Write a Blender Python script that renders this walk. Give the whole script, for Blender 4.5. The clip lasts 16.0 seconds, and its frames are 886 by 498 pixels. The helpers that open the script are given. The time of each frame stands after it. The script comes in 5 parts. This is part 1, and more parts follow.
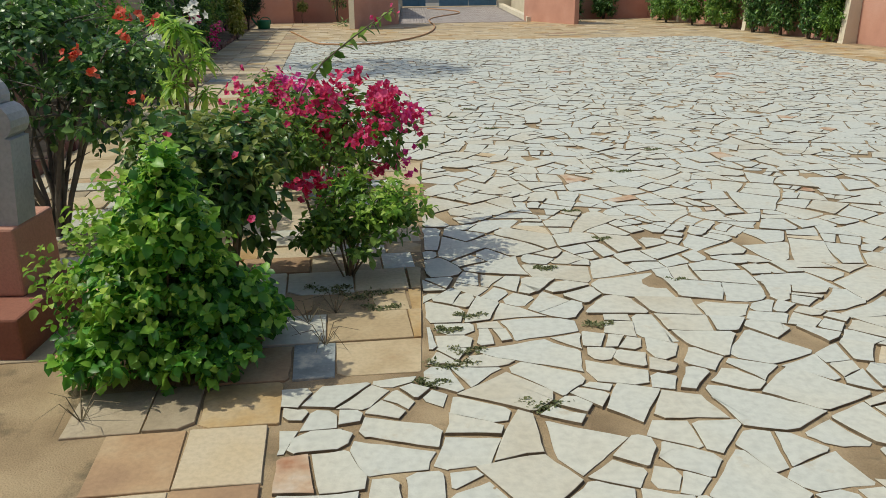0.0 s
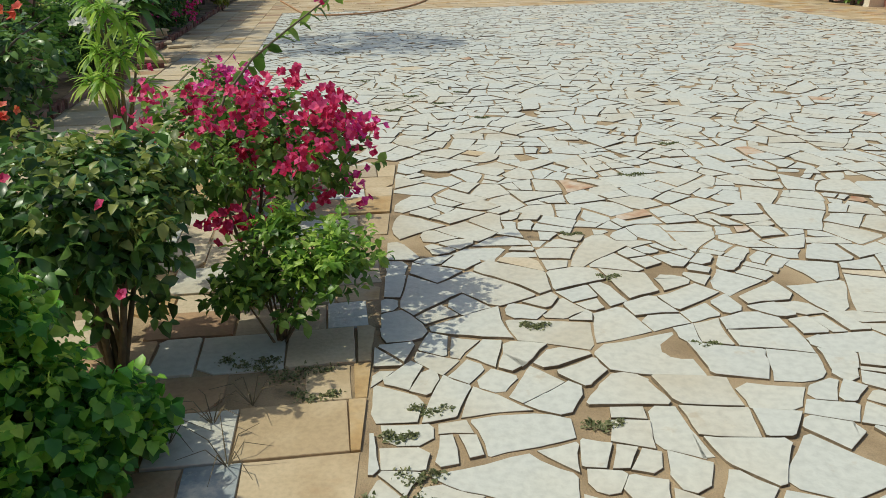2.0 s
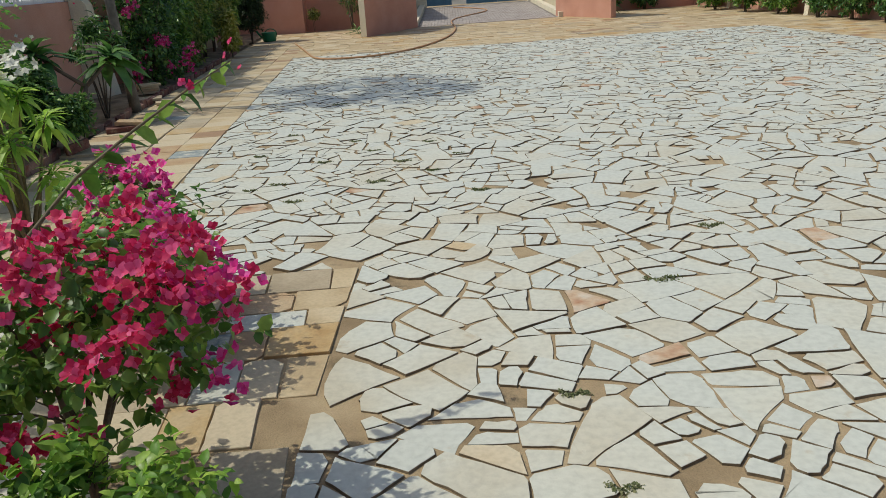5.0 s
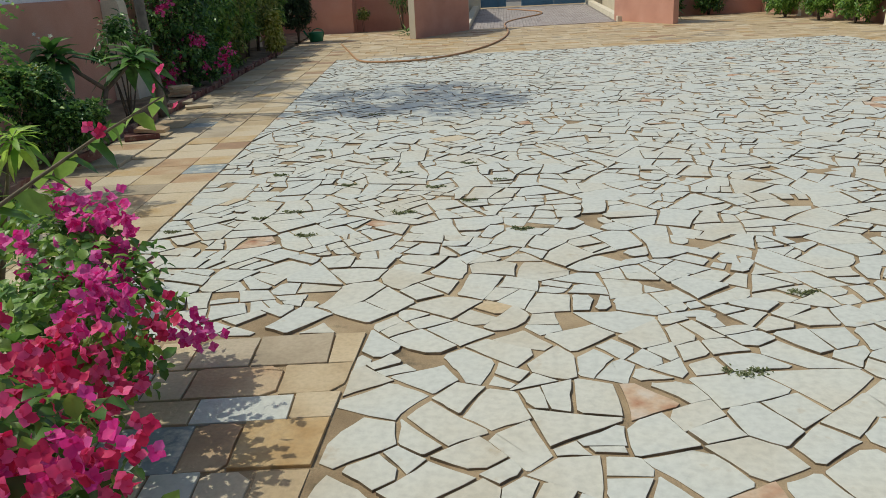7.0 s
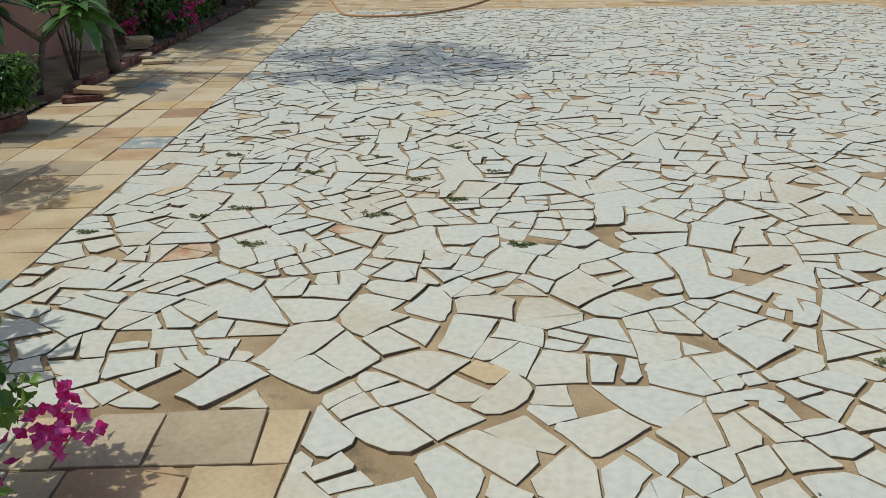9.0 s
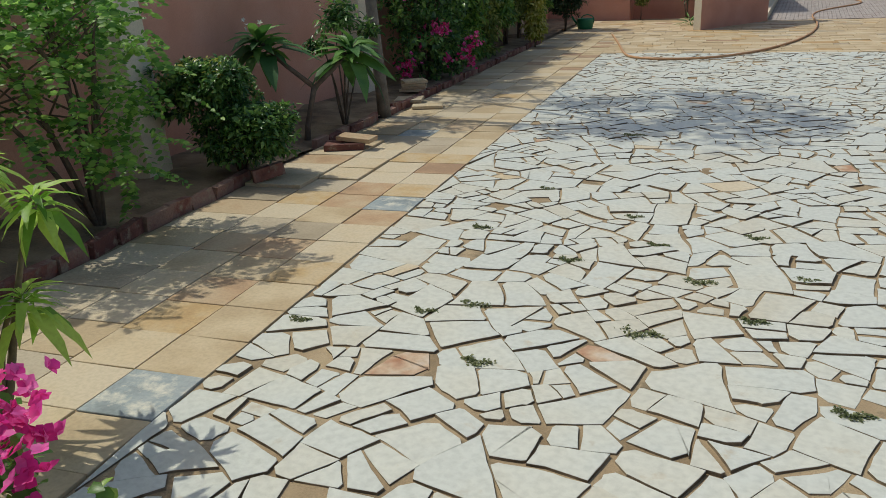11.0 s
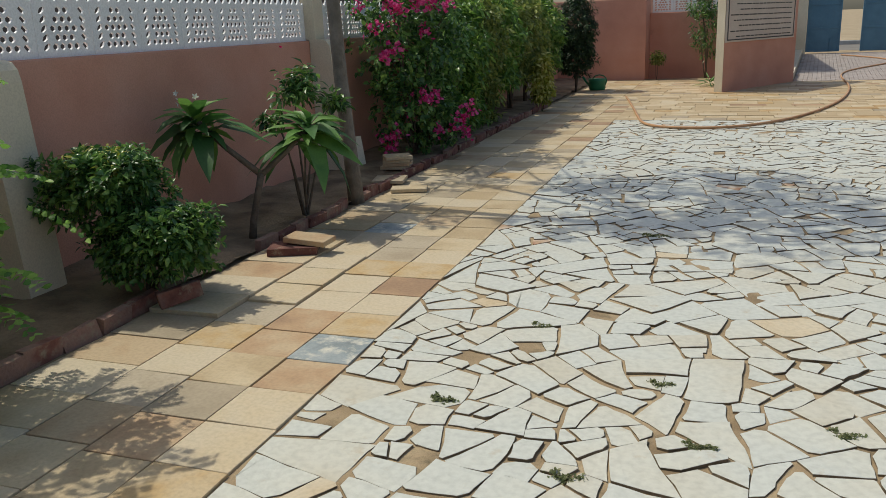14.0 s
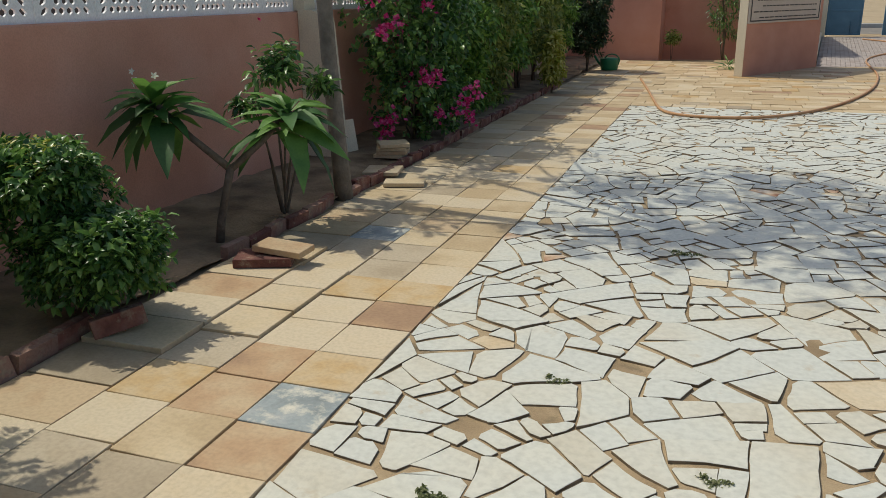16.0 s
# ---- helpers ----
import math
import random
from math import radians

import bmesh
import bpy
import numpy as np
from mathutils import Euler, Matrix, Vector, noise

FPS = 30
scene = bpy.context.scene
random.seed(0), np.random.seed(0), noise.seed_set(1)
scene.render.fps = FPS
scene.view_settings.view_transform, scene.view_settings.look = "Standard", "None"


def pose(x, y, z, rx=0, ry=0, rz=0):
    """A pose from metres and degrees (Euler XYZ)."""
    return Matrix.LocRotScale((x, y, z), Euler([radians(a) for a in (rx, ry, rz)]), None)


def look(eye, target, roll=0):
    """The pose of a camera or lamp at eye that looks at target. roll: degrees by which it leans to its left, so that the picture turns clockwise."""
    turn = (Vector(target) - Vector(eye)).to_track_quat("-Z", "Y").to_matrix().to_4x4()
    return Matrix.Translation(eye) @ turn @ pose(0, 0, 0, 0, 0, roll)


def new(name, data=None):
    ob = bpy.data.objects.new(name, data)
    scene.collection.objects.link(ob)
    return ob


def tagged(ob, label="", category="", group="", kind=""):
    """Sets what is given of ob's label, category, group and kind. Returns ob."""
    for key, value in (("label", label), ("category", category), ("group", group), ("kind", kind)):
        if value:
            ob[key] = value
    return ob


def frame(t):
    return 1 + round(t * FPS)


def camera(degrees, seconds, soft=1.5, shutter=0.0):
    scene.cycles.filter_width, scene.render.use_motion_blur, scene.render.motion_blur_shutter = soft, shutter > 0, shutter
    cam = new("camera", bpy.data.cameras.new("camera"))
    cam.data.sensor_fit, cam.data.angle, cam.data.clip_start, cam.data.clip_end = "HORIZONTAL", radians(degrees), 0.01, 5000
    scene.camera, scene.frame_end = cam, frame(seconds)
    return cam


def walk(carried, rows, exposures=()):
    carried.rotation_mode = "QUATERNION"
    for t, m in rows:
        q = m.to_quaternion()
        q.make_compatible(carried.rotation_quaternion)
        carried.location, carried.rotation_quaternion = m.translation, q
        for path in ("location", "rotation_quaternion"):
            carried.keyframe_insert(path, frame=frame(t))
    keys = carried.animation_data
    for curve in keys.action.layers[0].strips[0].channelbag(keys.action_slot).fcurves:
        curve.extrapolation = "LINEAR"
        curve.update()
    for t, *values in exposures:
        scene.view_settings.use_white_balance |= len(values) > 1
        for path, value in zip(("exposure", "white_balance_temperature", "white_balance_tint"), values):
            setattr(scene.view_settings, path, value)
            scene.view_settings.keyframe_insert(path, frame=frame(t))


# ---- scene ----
cam = camera(57.4, 16.0, soft=0.7)
METRES, EYE, TILT, LEAN, TURN = 8.2, 1.5, 0.0, 0.0, 0.0
ROWS = [
    (0.0, 0.0, 0.0, 0.0, -0.12, -18.68, 0.36),
    (0.5, 0.0096, 0.0304, 0.0016, 0.81, -19.35, 0.99),
    (1.0, 0.0099, 0.0675, 0.0003, 0.53, -19.95, 0.31),
    (1.5, 0.0115, 0.0956, 0.0003, 0.39, -20.44, 0.2),
    (2.0, 0.025, 0.1286, 0.0034, 0.21, -21.08, 1.12),
    (2.5, 0.038, 0.1535, 0.0044, 0.03, -21.68, 1.17),
    (3.0, 0.0416, 0.183, 0.0016, -0.42, -22.07, 0.77),
    (3.5, 0.0443, 0.2146, 0.0024, -4.14, -22.45, -0.91),
    (4.0, 0.0495, 0.2388, 0.0029, -1.05, -22.17, 0.29),
    (4.5, 0.0657, 0.2691, 0.006, 1.39, -19.13, 2.56),
    (7.0, 0.0764, 0.4093, 0.0071, 6.42, -18.74, 2.72),
    (7.5, 0.0712, 0.4384, 0.0031, 6.35, -19.49, 1.62),
    (8.0, 0.0629, 0.4738, 0.0033, 5.29, -20.3, 0.28),
    (8.5, 0.0605, 0.5041, 0.0004, 6.01, -21.1, 0.31),
    (9.0, 0.0648, 0.541, 0.0041, 6.1, -21.95, 0.73),
    (9.5, 0.0569, 0.5621, 0.0054, 17.9, -19.31, 3.01),
    (12.0, 0.029, 0.7383, 0.0041, 26.31, -19.42, 2.06),
    (12.5, 0.0202, 0.7663, 0.0024, 26.76, -18.97, 1.87),
    (13.0, 0.0155, 0.8037, 0.0093, 26.67, -15.72, 2.43),
    (13.5, 0.0089, 0.825, 0.008, 26.74, -15.85, 2.49),
    (14.0, -0.0095, 0.8564, 0.0112, 26.53, -15.53, 2.25),
    (14.5, -0.0201, 0.8808, 0.0091, 25.9, -16.44, 2.34),
    (15.0, -0.0284, 0.9168, 0.0118, 25.06, -17.27, 3.63),
    (15.5, -0.0355, 0.938, 0.0146, 25.09, -17.56, 3.63),
    (16.0, -0.0571, 0.9554, 0.0147, 26.93, -17.5, 0.69),
]
walk(cam, [(t, pose(0, 0, EYE, TILT, LEAN, TURN) @ pose(METRES * x, METRES * y, METRES * z, 90 + pitch, roll, yaw)) for t, x, y, z, yaw, pitch, roll in ROWS], [(0.0, -0.06, 6800, 4), (2.5, 0.02, 6750, 3), (3.4, -0.02, 6700, 3), (4.2, -0.14, 6650, 4), (11.0, -0.14, 6600, 5), (13.0, -0.10, 6700, 6), (16.0, -0.03, 6900, 7)])

# ---- body ----

# ---------- world, sun ----------
SUN_DIR = (Matrix.Rotation(radians(7.6), 3, "Z") @ Vector((-0.65, 0.12, 1.0))).normalized()
world = bpy.data.worlds.new("sky")
scene.world = world
world.use_nodes = True
wn = world.node_tree.nodes
sky = wn.new("ShaderNodeTexSky")
sky.sky_type, sky.sun_disc = "NISHITA", False
sky.sun_elevation = math.asin(SUN_DIR.z)
sky.sun_rotation = math.atan2(SUN_DIR.x, SUN_DIR.y)
sky.dust_density, sky.air_density = 2.5, 1.0
wn["Background"].inputs["Strength"].default_value = 0.13
world.node_tree.links.new(sky.outputs["Color"], wn["Background"].inputs["Color"])
sun_data = bpy.data.lights.new("sun", "SUN")
sun_data.energy, sun_data.angle, sun_data.color = 2.7, radians(0.6), (1.0, 0.965, 0.88)
sun = new("sun", sun_data)
sun.matrix_basis = look(SUN_DIR * 40, (0, 0, 0))

# the courtyard's own axes lie turned against the walk
COURT = Matrix.Rotation(radians(7.6), 4, "Z")


def court(x, y, z=0.0):
    return COURT @ Vector((x, y, z))


def court_pose(x, y, z=0.0, turn=0.0):
    return COURT @ Matrix.Translation((x, y, z)) @ Matrix.Rotation(radians(turn), 4, "Z")


# ---------- materials ----------
def material(name, colours, scale=6.0, rough=0.8, bump=0.2, fine=60.0, island=0.0, objects=0.0, translucent=0.0,
             metal=0.0, stain=None, stain_scale=1.3, stain_at=0.6, specular=0.5, grit=0.45):
    """Noise between the colours, a finer grain, an optional stain, variation from piece to piece, and a fine relief."""
    m = bpy.data.materials.new(name)
    m.use_nodes = True
    nt = m.node_tree
    n, link = nt.nodes, nt.links.new
    bsdf = n["Principled BSDF"]
    geo = n.new("ShaderNodeNewGeometry")
    info = n.new("ShaderNodeObjectInfo")
    noise_a = n.new("ShaderNodeTexNoise")
    noise_a.inputs["Scale"].default_value, noise_a.inputs["Detail"].default_value = scale, 5
    link(geo.outputs["Position"], noise_a.inputs["Vector"])
    ramp = n.new("ShaderNodeValToRGB")
    for i, c in enumerate(colours):
        e = ramp.color_ramp.elements[i] if i < 2 else ramp.color_ramp.elements.new(0.5)
        e.color = (*c, 1)
    k = len(colours)
    for i, e in enumerate(ramp.color_ramp.elements):
        e.position = 0.3 + 0.4 * i / max(1, k - 1)
    for i, c in enumerate(colours):
        ramp.color_ramp.elements[i].color = (*c, 1)
    fac = noise_a.outputs["Fac"]
    for amount, out in ((island, geo.outputs["Random Per Island"]), (objects, info.outputs["Random"])):
        if amount:
            mix = n.new("ShaderNodeMath")
            mix.operation = "MULTIPLY_ADD"
            link(out, mix.inputs[0])
            mix.inputs[1].default_value = amount
            link(fac, mix.inputs[2])
            sub = n.new("ShaderNodeMath")
            sub.operation = "SUBTRACT"
            link(mix.outputs[0], sub.inputs[0])
            sub.inputs[1].default_value = amount / 2
            fac = sub.outputs[0]
    link(fac, ramp.inputs["Fac"])
    colour = ramp.outputs["Color"]
    grain = n.new("ShaderNodeTexNoise")
    grain.inputs["Scale"].default_value, grain.inputs["Detail"].default_value = fine, 6
    link(geo.outputs["Position"], grain.inputs["Vector"])
    gm = n.new("ShaderNodeMix")
    gm.data_type, gm.blend_type = "RGBA", "MULTIPLY"
    gr = n.new("ShaderNodeValToRGB")
    gr.color_ramp.elements[0].position, gr.color_ramp.elements[0].color = 0.3, (0.72, 0.72, 0.72, 1)
    gr.color_ramp.elements[1].position, gr.color_ramp.elements[1].color = 0.6, (1.06, 1.06, 1.06, 1)
    link(grain.outputs["Fac"], gr.inputs["Fac"])
    gm.inputs["Factor"].default_value = grit
    link(colour, gm.inputs["A"])
    link(gr.outputs["Color"], gm.inputs["B"])
    colour = gm.outputs["Result"]
    if stain:
        sn = n.new("ShaderNodeTexNoise")
        sn.inputs["Scale"].default_value, sn.inputs["Detail"].default_value = stain_scale, 7
        sn.inputs["Roughness"].default_value = 0.65
        link(geo.outputs["Position"], sn.inputs["Vector"])
        sr = n.new("ShaderNodeMapRange")
        sr.inputs["From Min"].default_value, sr.inputs["From Max"].default_value = stain_at, stain_at + 0.14
        link(sn.outputs["Fac"], sr.inputs["Value"])
        sm = n.new("ShaderNodeMix")
        sm.data_type = "RGBA"
        link(sr.outputs["Result"], sm.inputs["Factor"])
        link(colour, sm.inputs["A"])
        sm.inputs["B"].default_value = (*stain, 1)
        colour = sm.outputs["Result"]
    link(colour, bsdf.inputs["Base Color"])
    bsdf.inputs["Roughness"].default_value, bsdf.inputs["Metallic"].default_value = rough, metal
    bsdf.inputs["Specular IOR Level"].default_value = specular
    if bump:
        b = n.new("ShaderNodeBump")
        b.inputs["Strength"].default_value, b.inputs["Distance"].default_value = bump, 0.01
        link(grain.outputs["Fac"], b.inputs["Height"])
        link(b.outputs["Normal"], bsdf.inputs["Normal"])
    if translucent:
        tr = n.new("ShaderNodeBsdfTranslucent")
        link(colour, tr.inputs["Color"])
        add = n.new("ShaderNodeMixShader")
        add.inputs["Fac"].default_value = translucent
        link(bsdf.outputs["BSDF"], add.inputs[1])
        link(tr.outputs["BSDF"], add.inputs[2])
        link(add.outputs["Shader"], n["Material Output"].inputs["Surface"])
    return m


M_STONE = material("white_stone", [(0.52, 0.48, 0.375), (0.555, 0.535, 0.445), (0.565, 0.56, 0.48), (0.545, 0.555, 0.495)], 1.6, 0.55, 0.4, 30, grit=0.45, island=0.35, objects=0.3,
                   stain=(0.45, 0.37, 0.25), stain_scale=5.5, stain_at=0.62)
# dark brown for the stones' sides: the joints' shade is put into this colour
M_EDGE = material("joint_shade_edge", [(0.10, 0.075, 0.045), (0.19, 0.145, 0.09), (0.30, 0.24, 0.16)], 9.0, 0.95, 0.5, 60)
M_STONE_BUFF = material("buff_stone", [(0.52, 0.40, 0.24), (0.58, 0.50, 0.36)], 3.5, 0.7, 0.3, 45, island=0.3, objects=0.3)
M_STONE_RUST = material("rusty_stone", [(0.36, 0.16, 0.08), (0.50, 0.36, 0.24), (0.58, 0.53, 0.45)], 7, 0.8, 0.4, 40)
M_SAND = material("sand", [(0.22, 0.155, 0.085), (0.34, 0.25, 0.145), (0.43, 0.33, 0.20)], 3.0, 0.95, 0.5, 140, stain=(0.12, 0.095, 0.055), stain_scale=3.8, stain_at=0.57)
M_SOIL = material("garden_soil", [(0.13, 0.09, 0.055), (0.25, 0.18, 0.11), (0.37, 0.275, 0.175)], 3, 0.97, 1.0, 45)
M_TILE = [
    material("buff_sandstone", [(0.44, 0.33, 0.19), (0.54, 0.43, 0.27), (0.55, 0.46, 0.32)], 2.6, 0.72, 0.25, 50, objects=0.5, island=0.5, stain=(0.40, 0.26, 0.14), stain_scale=2.2, stain_at=0.64),
    material("brown_sandstone", [(0.32, 0.20, 0.115), (0.43, 0.28, 0.155), (0.48, 0.36, 0.22)], 3.5, 0.72, 0.25, 50, objects=0.4, island=0.4),
    material("ochre_sandstone", [(0.40, 0.25, 0.10), (0.48, 0.33, 0.155), (0.51, 0.39, 0.23)], 6, 0.72, 0.25, 50, objects=0.3, island=0.3),
    material("blue_slate", [(0.19, 0.22, 0.22), (0.28, 0.32, 0.32), (0.36, 0.38, 0.37)], 5, 0.6, 0.25, 50, stain=(0.60, 0.57, 0.47), stain_scale=8, stain_at=0.50),
    material("grey_sandstone", [(0.33, 0.265, 0.175), (0.40, 0.325, 0.22), (0.45, 0.375, 0.265)], 4, 0.72, 0.25, 50, objects=0.4, island=0.4),
]
M_TILE.append(M_STONE)
M_PINK = material("pink_render", [(0.49, 0.245, 0.175), (0.55, 0.285, 0.205), (0.58, 0.32, 0.24)], 1.6, 0.88, 0.22, 90, stain=(0.42, 0.22, 0.16), stain_scale=1.1, stain_at=0.62)
M_RED = material("plinth_red", [(0.23, 0.085, 0.055), (0.30, 0.12, 0.078)], 2.5, 0.85, 0.2, 80)
M_CREAM = material("cream_paint", [(0.62, 0.55, 0.41), (0.70, 0.63, 0.49)], 2.0, 0.75, 0.12, 80, stain=(0.46, 0.38, 0.27), stain_scale=2.0, stain_at=0.68)
M_WHITE = material("white_lattice_paint", [(0.78, 0.80, 0.80), (0.86, 0.87, 0.87)], 4, 0.7, 0.15, 70, stain=(0.60, 0.57, 0.52), stain_scale=3.5, stain_at=0.70)
M_GREY = material("grey_cement", [(0.34, 0.35, 0.34), (0.46, 0.47, 0.46)], 5, 0.85, 0.25, 60, stain=(0.24, 0.24, 0.23), stain_scale=3, stain_at=0.62)
M_BRICK = material("red_brick", [(0.13, 0.05, 0.04), (0.22, 0.095, 0.07), (0.28, 0.17, 0.13)], 8, 0.92, 0.7, 60, objects=0.6, stain=(0.30, 0.24, 0.17), stain_scale=11, stain_at=0.54)
M_BLUE = material("blue_gate_paint", [(0.055, 0.15, 0.23), (0.075, 0.19, 0.28)], 3, 0.42, 0.08, 60, stain=(0.13, 0.17, 0.19), stain_scale=2.5, stain_at=0.66)
M_PAVER = material("grey_pavers", [(0.30, 0.25, 0.22), (0.40, 0.35, 0.32)], 4, 0.85, 0.3, 50, island=0.4, objects=0.4)
M_ROAD = material("dusty_asphalt", [(0.16, 0.145, 0.125), (0.22, 0.20, 0.17)], 2, 0.92, 0.3, 60)
M_DESERT = material("dry_ground", [(0.33, 0.25, 0.15), (0.42, 0.33, 0.21)], 0.6, 0.95, 0.4, 20, stain=(0.10, 0.12, 0.05), stain_scale=1.0, stain_at=0.58)
M_HOSE = material("orange_hose", [(0.42, 0.22, 0.10), (0.50, 0.28, 0.14)], 10, 0.55, 0.05, 60)
M_SIGN = material("sign_board", [(0.48, 0.43, 0.37), (0.54, 0.49, 0.43)], 2, 0.5, 0.03, 60)
M_INK = material("sign_ink", [(0.03, 0.03, 0.03), (0.05, 0.05, 0.05)], 5, 0.6, 0, 60)
M_CAN = material("green_plastic", [(0.015, 0.17, 0.07), (0.02, 0.22, 0.10)], 4, 0.45, 0.03, 60)
M_DARK = material("rubber_black", [(0.02, 0.02, 0.02), (0.04, 0.04, 0.04)], 4, 0.6, 0.03, 60)
# very dark brown, so that the added wall reads as shade through the lattice
M_BACKDROP = material("dark_backdrop", [(0.08, 0.075, 0.07), (0.13, 0.12, 0.11)], 2, 0.9, 0.2, 60)
M_BARK = material("grey_bark", [(0.09, 0.07, 0.05), (0.17, 0.135, 0.10)], 14, 0.9, 0.9, 50)
M_PALM = material("ringed_palm_bark", [(0.13, 0.115, 0.09), (0.24, 0.21, 0.17)], 9, 0.9, 0.8, 35)
M_STEM = material("green_brown_stem", [(0.12, 0.10, 0.06), (0.20, 0.16, 0.09)], 20, 0.85, 0.4, 60)


def leaf_material(name, a, b, c, rough=0.42, trans=0.32):
    return material(name, [a, b, c], 3.0, rough, 0.05, 60, island=0.75, translucent=trans)


L_BRIGHT = leaf_material("bright_leaf", (0.045, 0.18, 0.024), (0.115, 0.36, 0.045), (0.31, 0.60, 0.08), 0.42, 0.4)
L_DARK = leaf_material("dark_leaf", (0.042, 0.115, 0.03), (0.085, 0.20, 0.05), (0.19, 0.34, 0.08), 0.34, 0.3)
L_MID = leaf_material("mid_leaf", (0.078, 0.182, 0.033), (0.143, 0.299, 0.052), (0.260, 0.416, 0.078), 0.4, 0.4)
L_OLIVE = leaf_material("olive_leaf", (0.115, 0.172, 0.034), (0.218, 0.287, 0.063), (0.345, 0.391, 0.103), 0.45, 0.4)
L_FEATHER = leaf_material("feathery_leaf", (0.11, 0.27, 0.05), (0.20, 0.42, 0.08), (0.36, 0.60, 0.13), 0.45, 0.6)
L_FRANGI = leaf_material("frangipani_leaf", (0.047, 0.135, 0.034), (0.088, 0.216, 0.047), (0.162, 0.324, 0.068), 0.48, 0.35)
L_YELLOW = leaf_material("yellow_leaf", (0.30, 0.34, 0.04), (0.46, 0.46, 0.08), (0.60, 0.58, 0.20), 0.45, 0.3)
L_DRY = leaf_material("weed_leaf", (0.13, 0.16, 0.06), (0.20, 0.23, 0.10), (0.28, 0.29, 0.15), 0.8, 0.4)
L_LIME = leaf_material("lime_leaf", (0.16, 0.34, 0.04), (0.30, 0.52, 0.07), (0.48, 0.68, 0.13), 0.5, 0.5)
L_CONIFER = leaf_material("conifer_leaf", (0.014, 0.035, 0.014), (0.025, 0.06, 0.022), (0.045, 0.09, 0.03), 0.6, 0.15)
F_RED = leaf_material("crimson_bract", (0.62, 0.02, 0.10), (0.78, 0.04, 0.17), (0.85, 0.11, 0.30), 0.6, 0.4)
F_MAGENTA = leaf_material("magenta_bract", (0.74, 0.03, 0.27), (0.82, 0.05, 0.37), (0.87, 0.14, 0.48), 0.6, 0.42)
F_PINK = leaf_material("pink_bract", (0.70, 0.03, 0.20), (0.80, 0.06, 0.30), (0.86, 0.16, 0.42), 0.6, 0.42)
F_ORANGE = leaf_material("orange_petal", (0.68, 0.075, 0.04), (0.76, 0.14, 0.06), (0.78, 0.22, 0.10), 0.6, 0.3)
F_WHITE = leaf_material("white_petal", (0.70, 0.70, 0.62), (0.80, 0.80, 0.74), (0.84, 0.83, 0.72), 0.55, 0.3)


# ---------- mesh helpers ----------
def mesh_from(name, verts, faces, mats, indices=None, smooth=False):
    me = bpy.data.meshes.new(name)
    me.from_pydata([tuple(v) for v in verts], [], faces)
    for m in mats if isinstance(mats, (list, tuple)) else [mats]:
        me.materials.append(m)
    if indices is not None:
        me.polygons.foreach_set("material_index", indices)
    if smooth:
        me.polygons.foreach_set("use_smooth", [True] * len(me.polygons))
    me.update()
    return me


def part(name, bm, mat, parent=None, label="", smooth=False):
    """Links a bmesh (or a mesh) as one object under its parent."""
    if isinstance(bm, bmesh.types.BMesh):
        me = bpy.data.meshes.new(name)
        bm.to_mesh(me)
        bm.free()
        me.materials.append(mat)
        if smooth:
            me.polygons.foreach_set("use_smooth", [True] * len(me.polygons))
    else:
        me = bm
    ob = new(name, me)
    if parent is not None:
        ob.parent = parent
    if label:
        tagged(ob, label)
    return ob


def box_bm(x0, y0, z0, x1, y1, z1, bevel=0.0, bm=None):
    bm = bm or bmesh.new()
    made = bmesh.ops.create_cube(bm, size=1.0)
    bmesh.ops.scale(bm, vec=(x1 - x0, y1 - y0, z1 - z0), verts=made["verts"])
    bmesh.ops.translate(bm, vec=((x0 + x1) / 2, (y0 + y1) / 2, (z0 + z1) / 2), verts=made["verts"])
    if bevel:
        edges = list({e for v in made["verts"] for e in v.link_edges})
        bmesh.ops.bevel(bm, geom=edges, offset=bevel, segments=2, affect="EDGES", profile=0.5)
    return bm


def prism_bm(outline, z0, z1, chamfer=0.0):
    """An upright prism on a counter-clockwise outline, its upper rim chamfered."""
    bm = bmesh.new()
    low = [bm.verts.new((x, y, z0)) for x, y in outline]
    cx = sum(p[0] for p in outline) / len(outline)
    cy = sum(p[1] for p in outline) / len(outline)
    up = [bm.verts.new((x, y, z1 - chamfer)) for x, y in outline]
    rings = [low, up]
    if chamfer:
        size = max(0.05, max(math.hypot(x - cx, y - cy) for x, y in outline))
        k = 1 - chamfer / size
        rings.append([bm.verts.new((cx + (x - cx) * k, cy + (y - cy) * k, z1)) for x, y in outline])
    m = len(outline)
    for a, b in zip(rings, rings[1:]):
        for i in range(m):
            bm.faces.new((a[i], a[(i + 1) % m], b[(i + 1) % m], b[i]))
    bm.faces.new(rings[-1])
    bm.faces.new(low[::-1])
    return bm


def tube_bm(points, radii, sides=7, bm=None, cap=True):
    bm = bm or bmesh.new()
    rings = []
    pts = [Vector(p) for p in points]
    for i, p in enumerate(pts):
        d = (pts[min(i + 1, len(pts) - 1)] - pts[max(i - 1, 0)]).normalized()
        a = d.orthogonal().normalized() if not rings else (side - d * side.dot(d)).normalized()
        side = a
        b = d.cross(a)
        r = radii[i] if isinstance(radii, (list, tuple)) else radii
        rings.append([bm.verts.new(p + (a * math.cos(6.28319 * k / sides) + b * math.sin(6.28319 * k / sides)) * r) for k in range(sides)])
    for u, v in zip(rings, rings[1:]):
        for k in range(sides):
            bm.faces.new((u[k], u[(k + 1) % sides], v[(k + 1) % sides], v[k]))
    if cap:
        bm.faces.new(rings[0][::-1])
        bm.faces.new(rings[-1])
    return bm


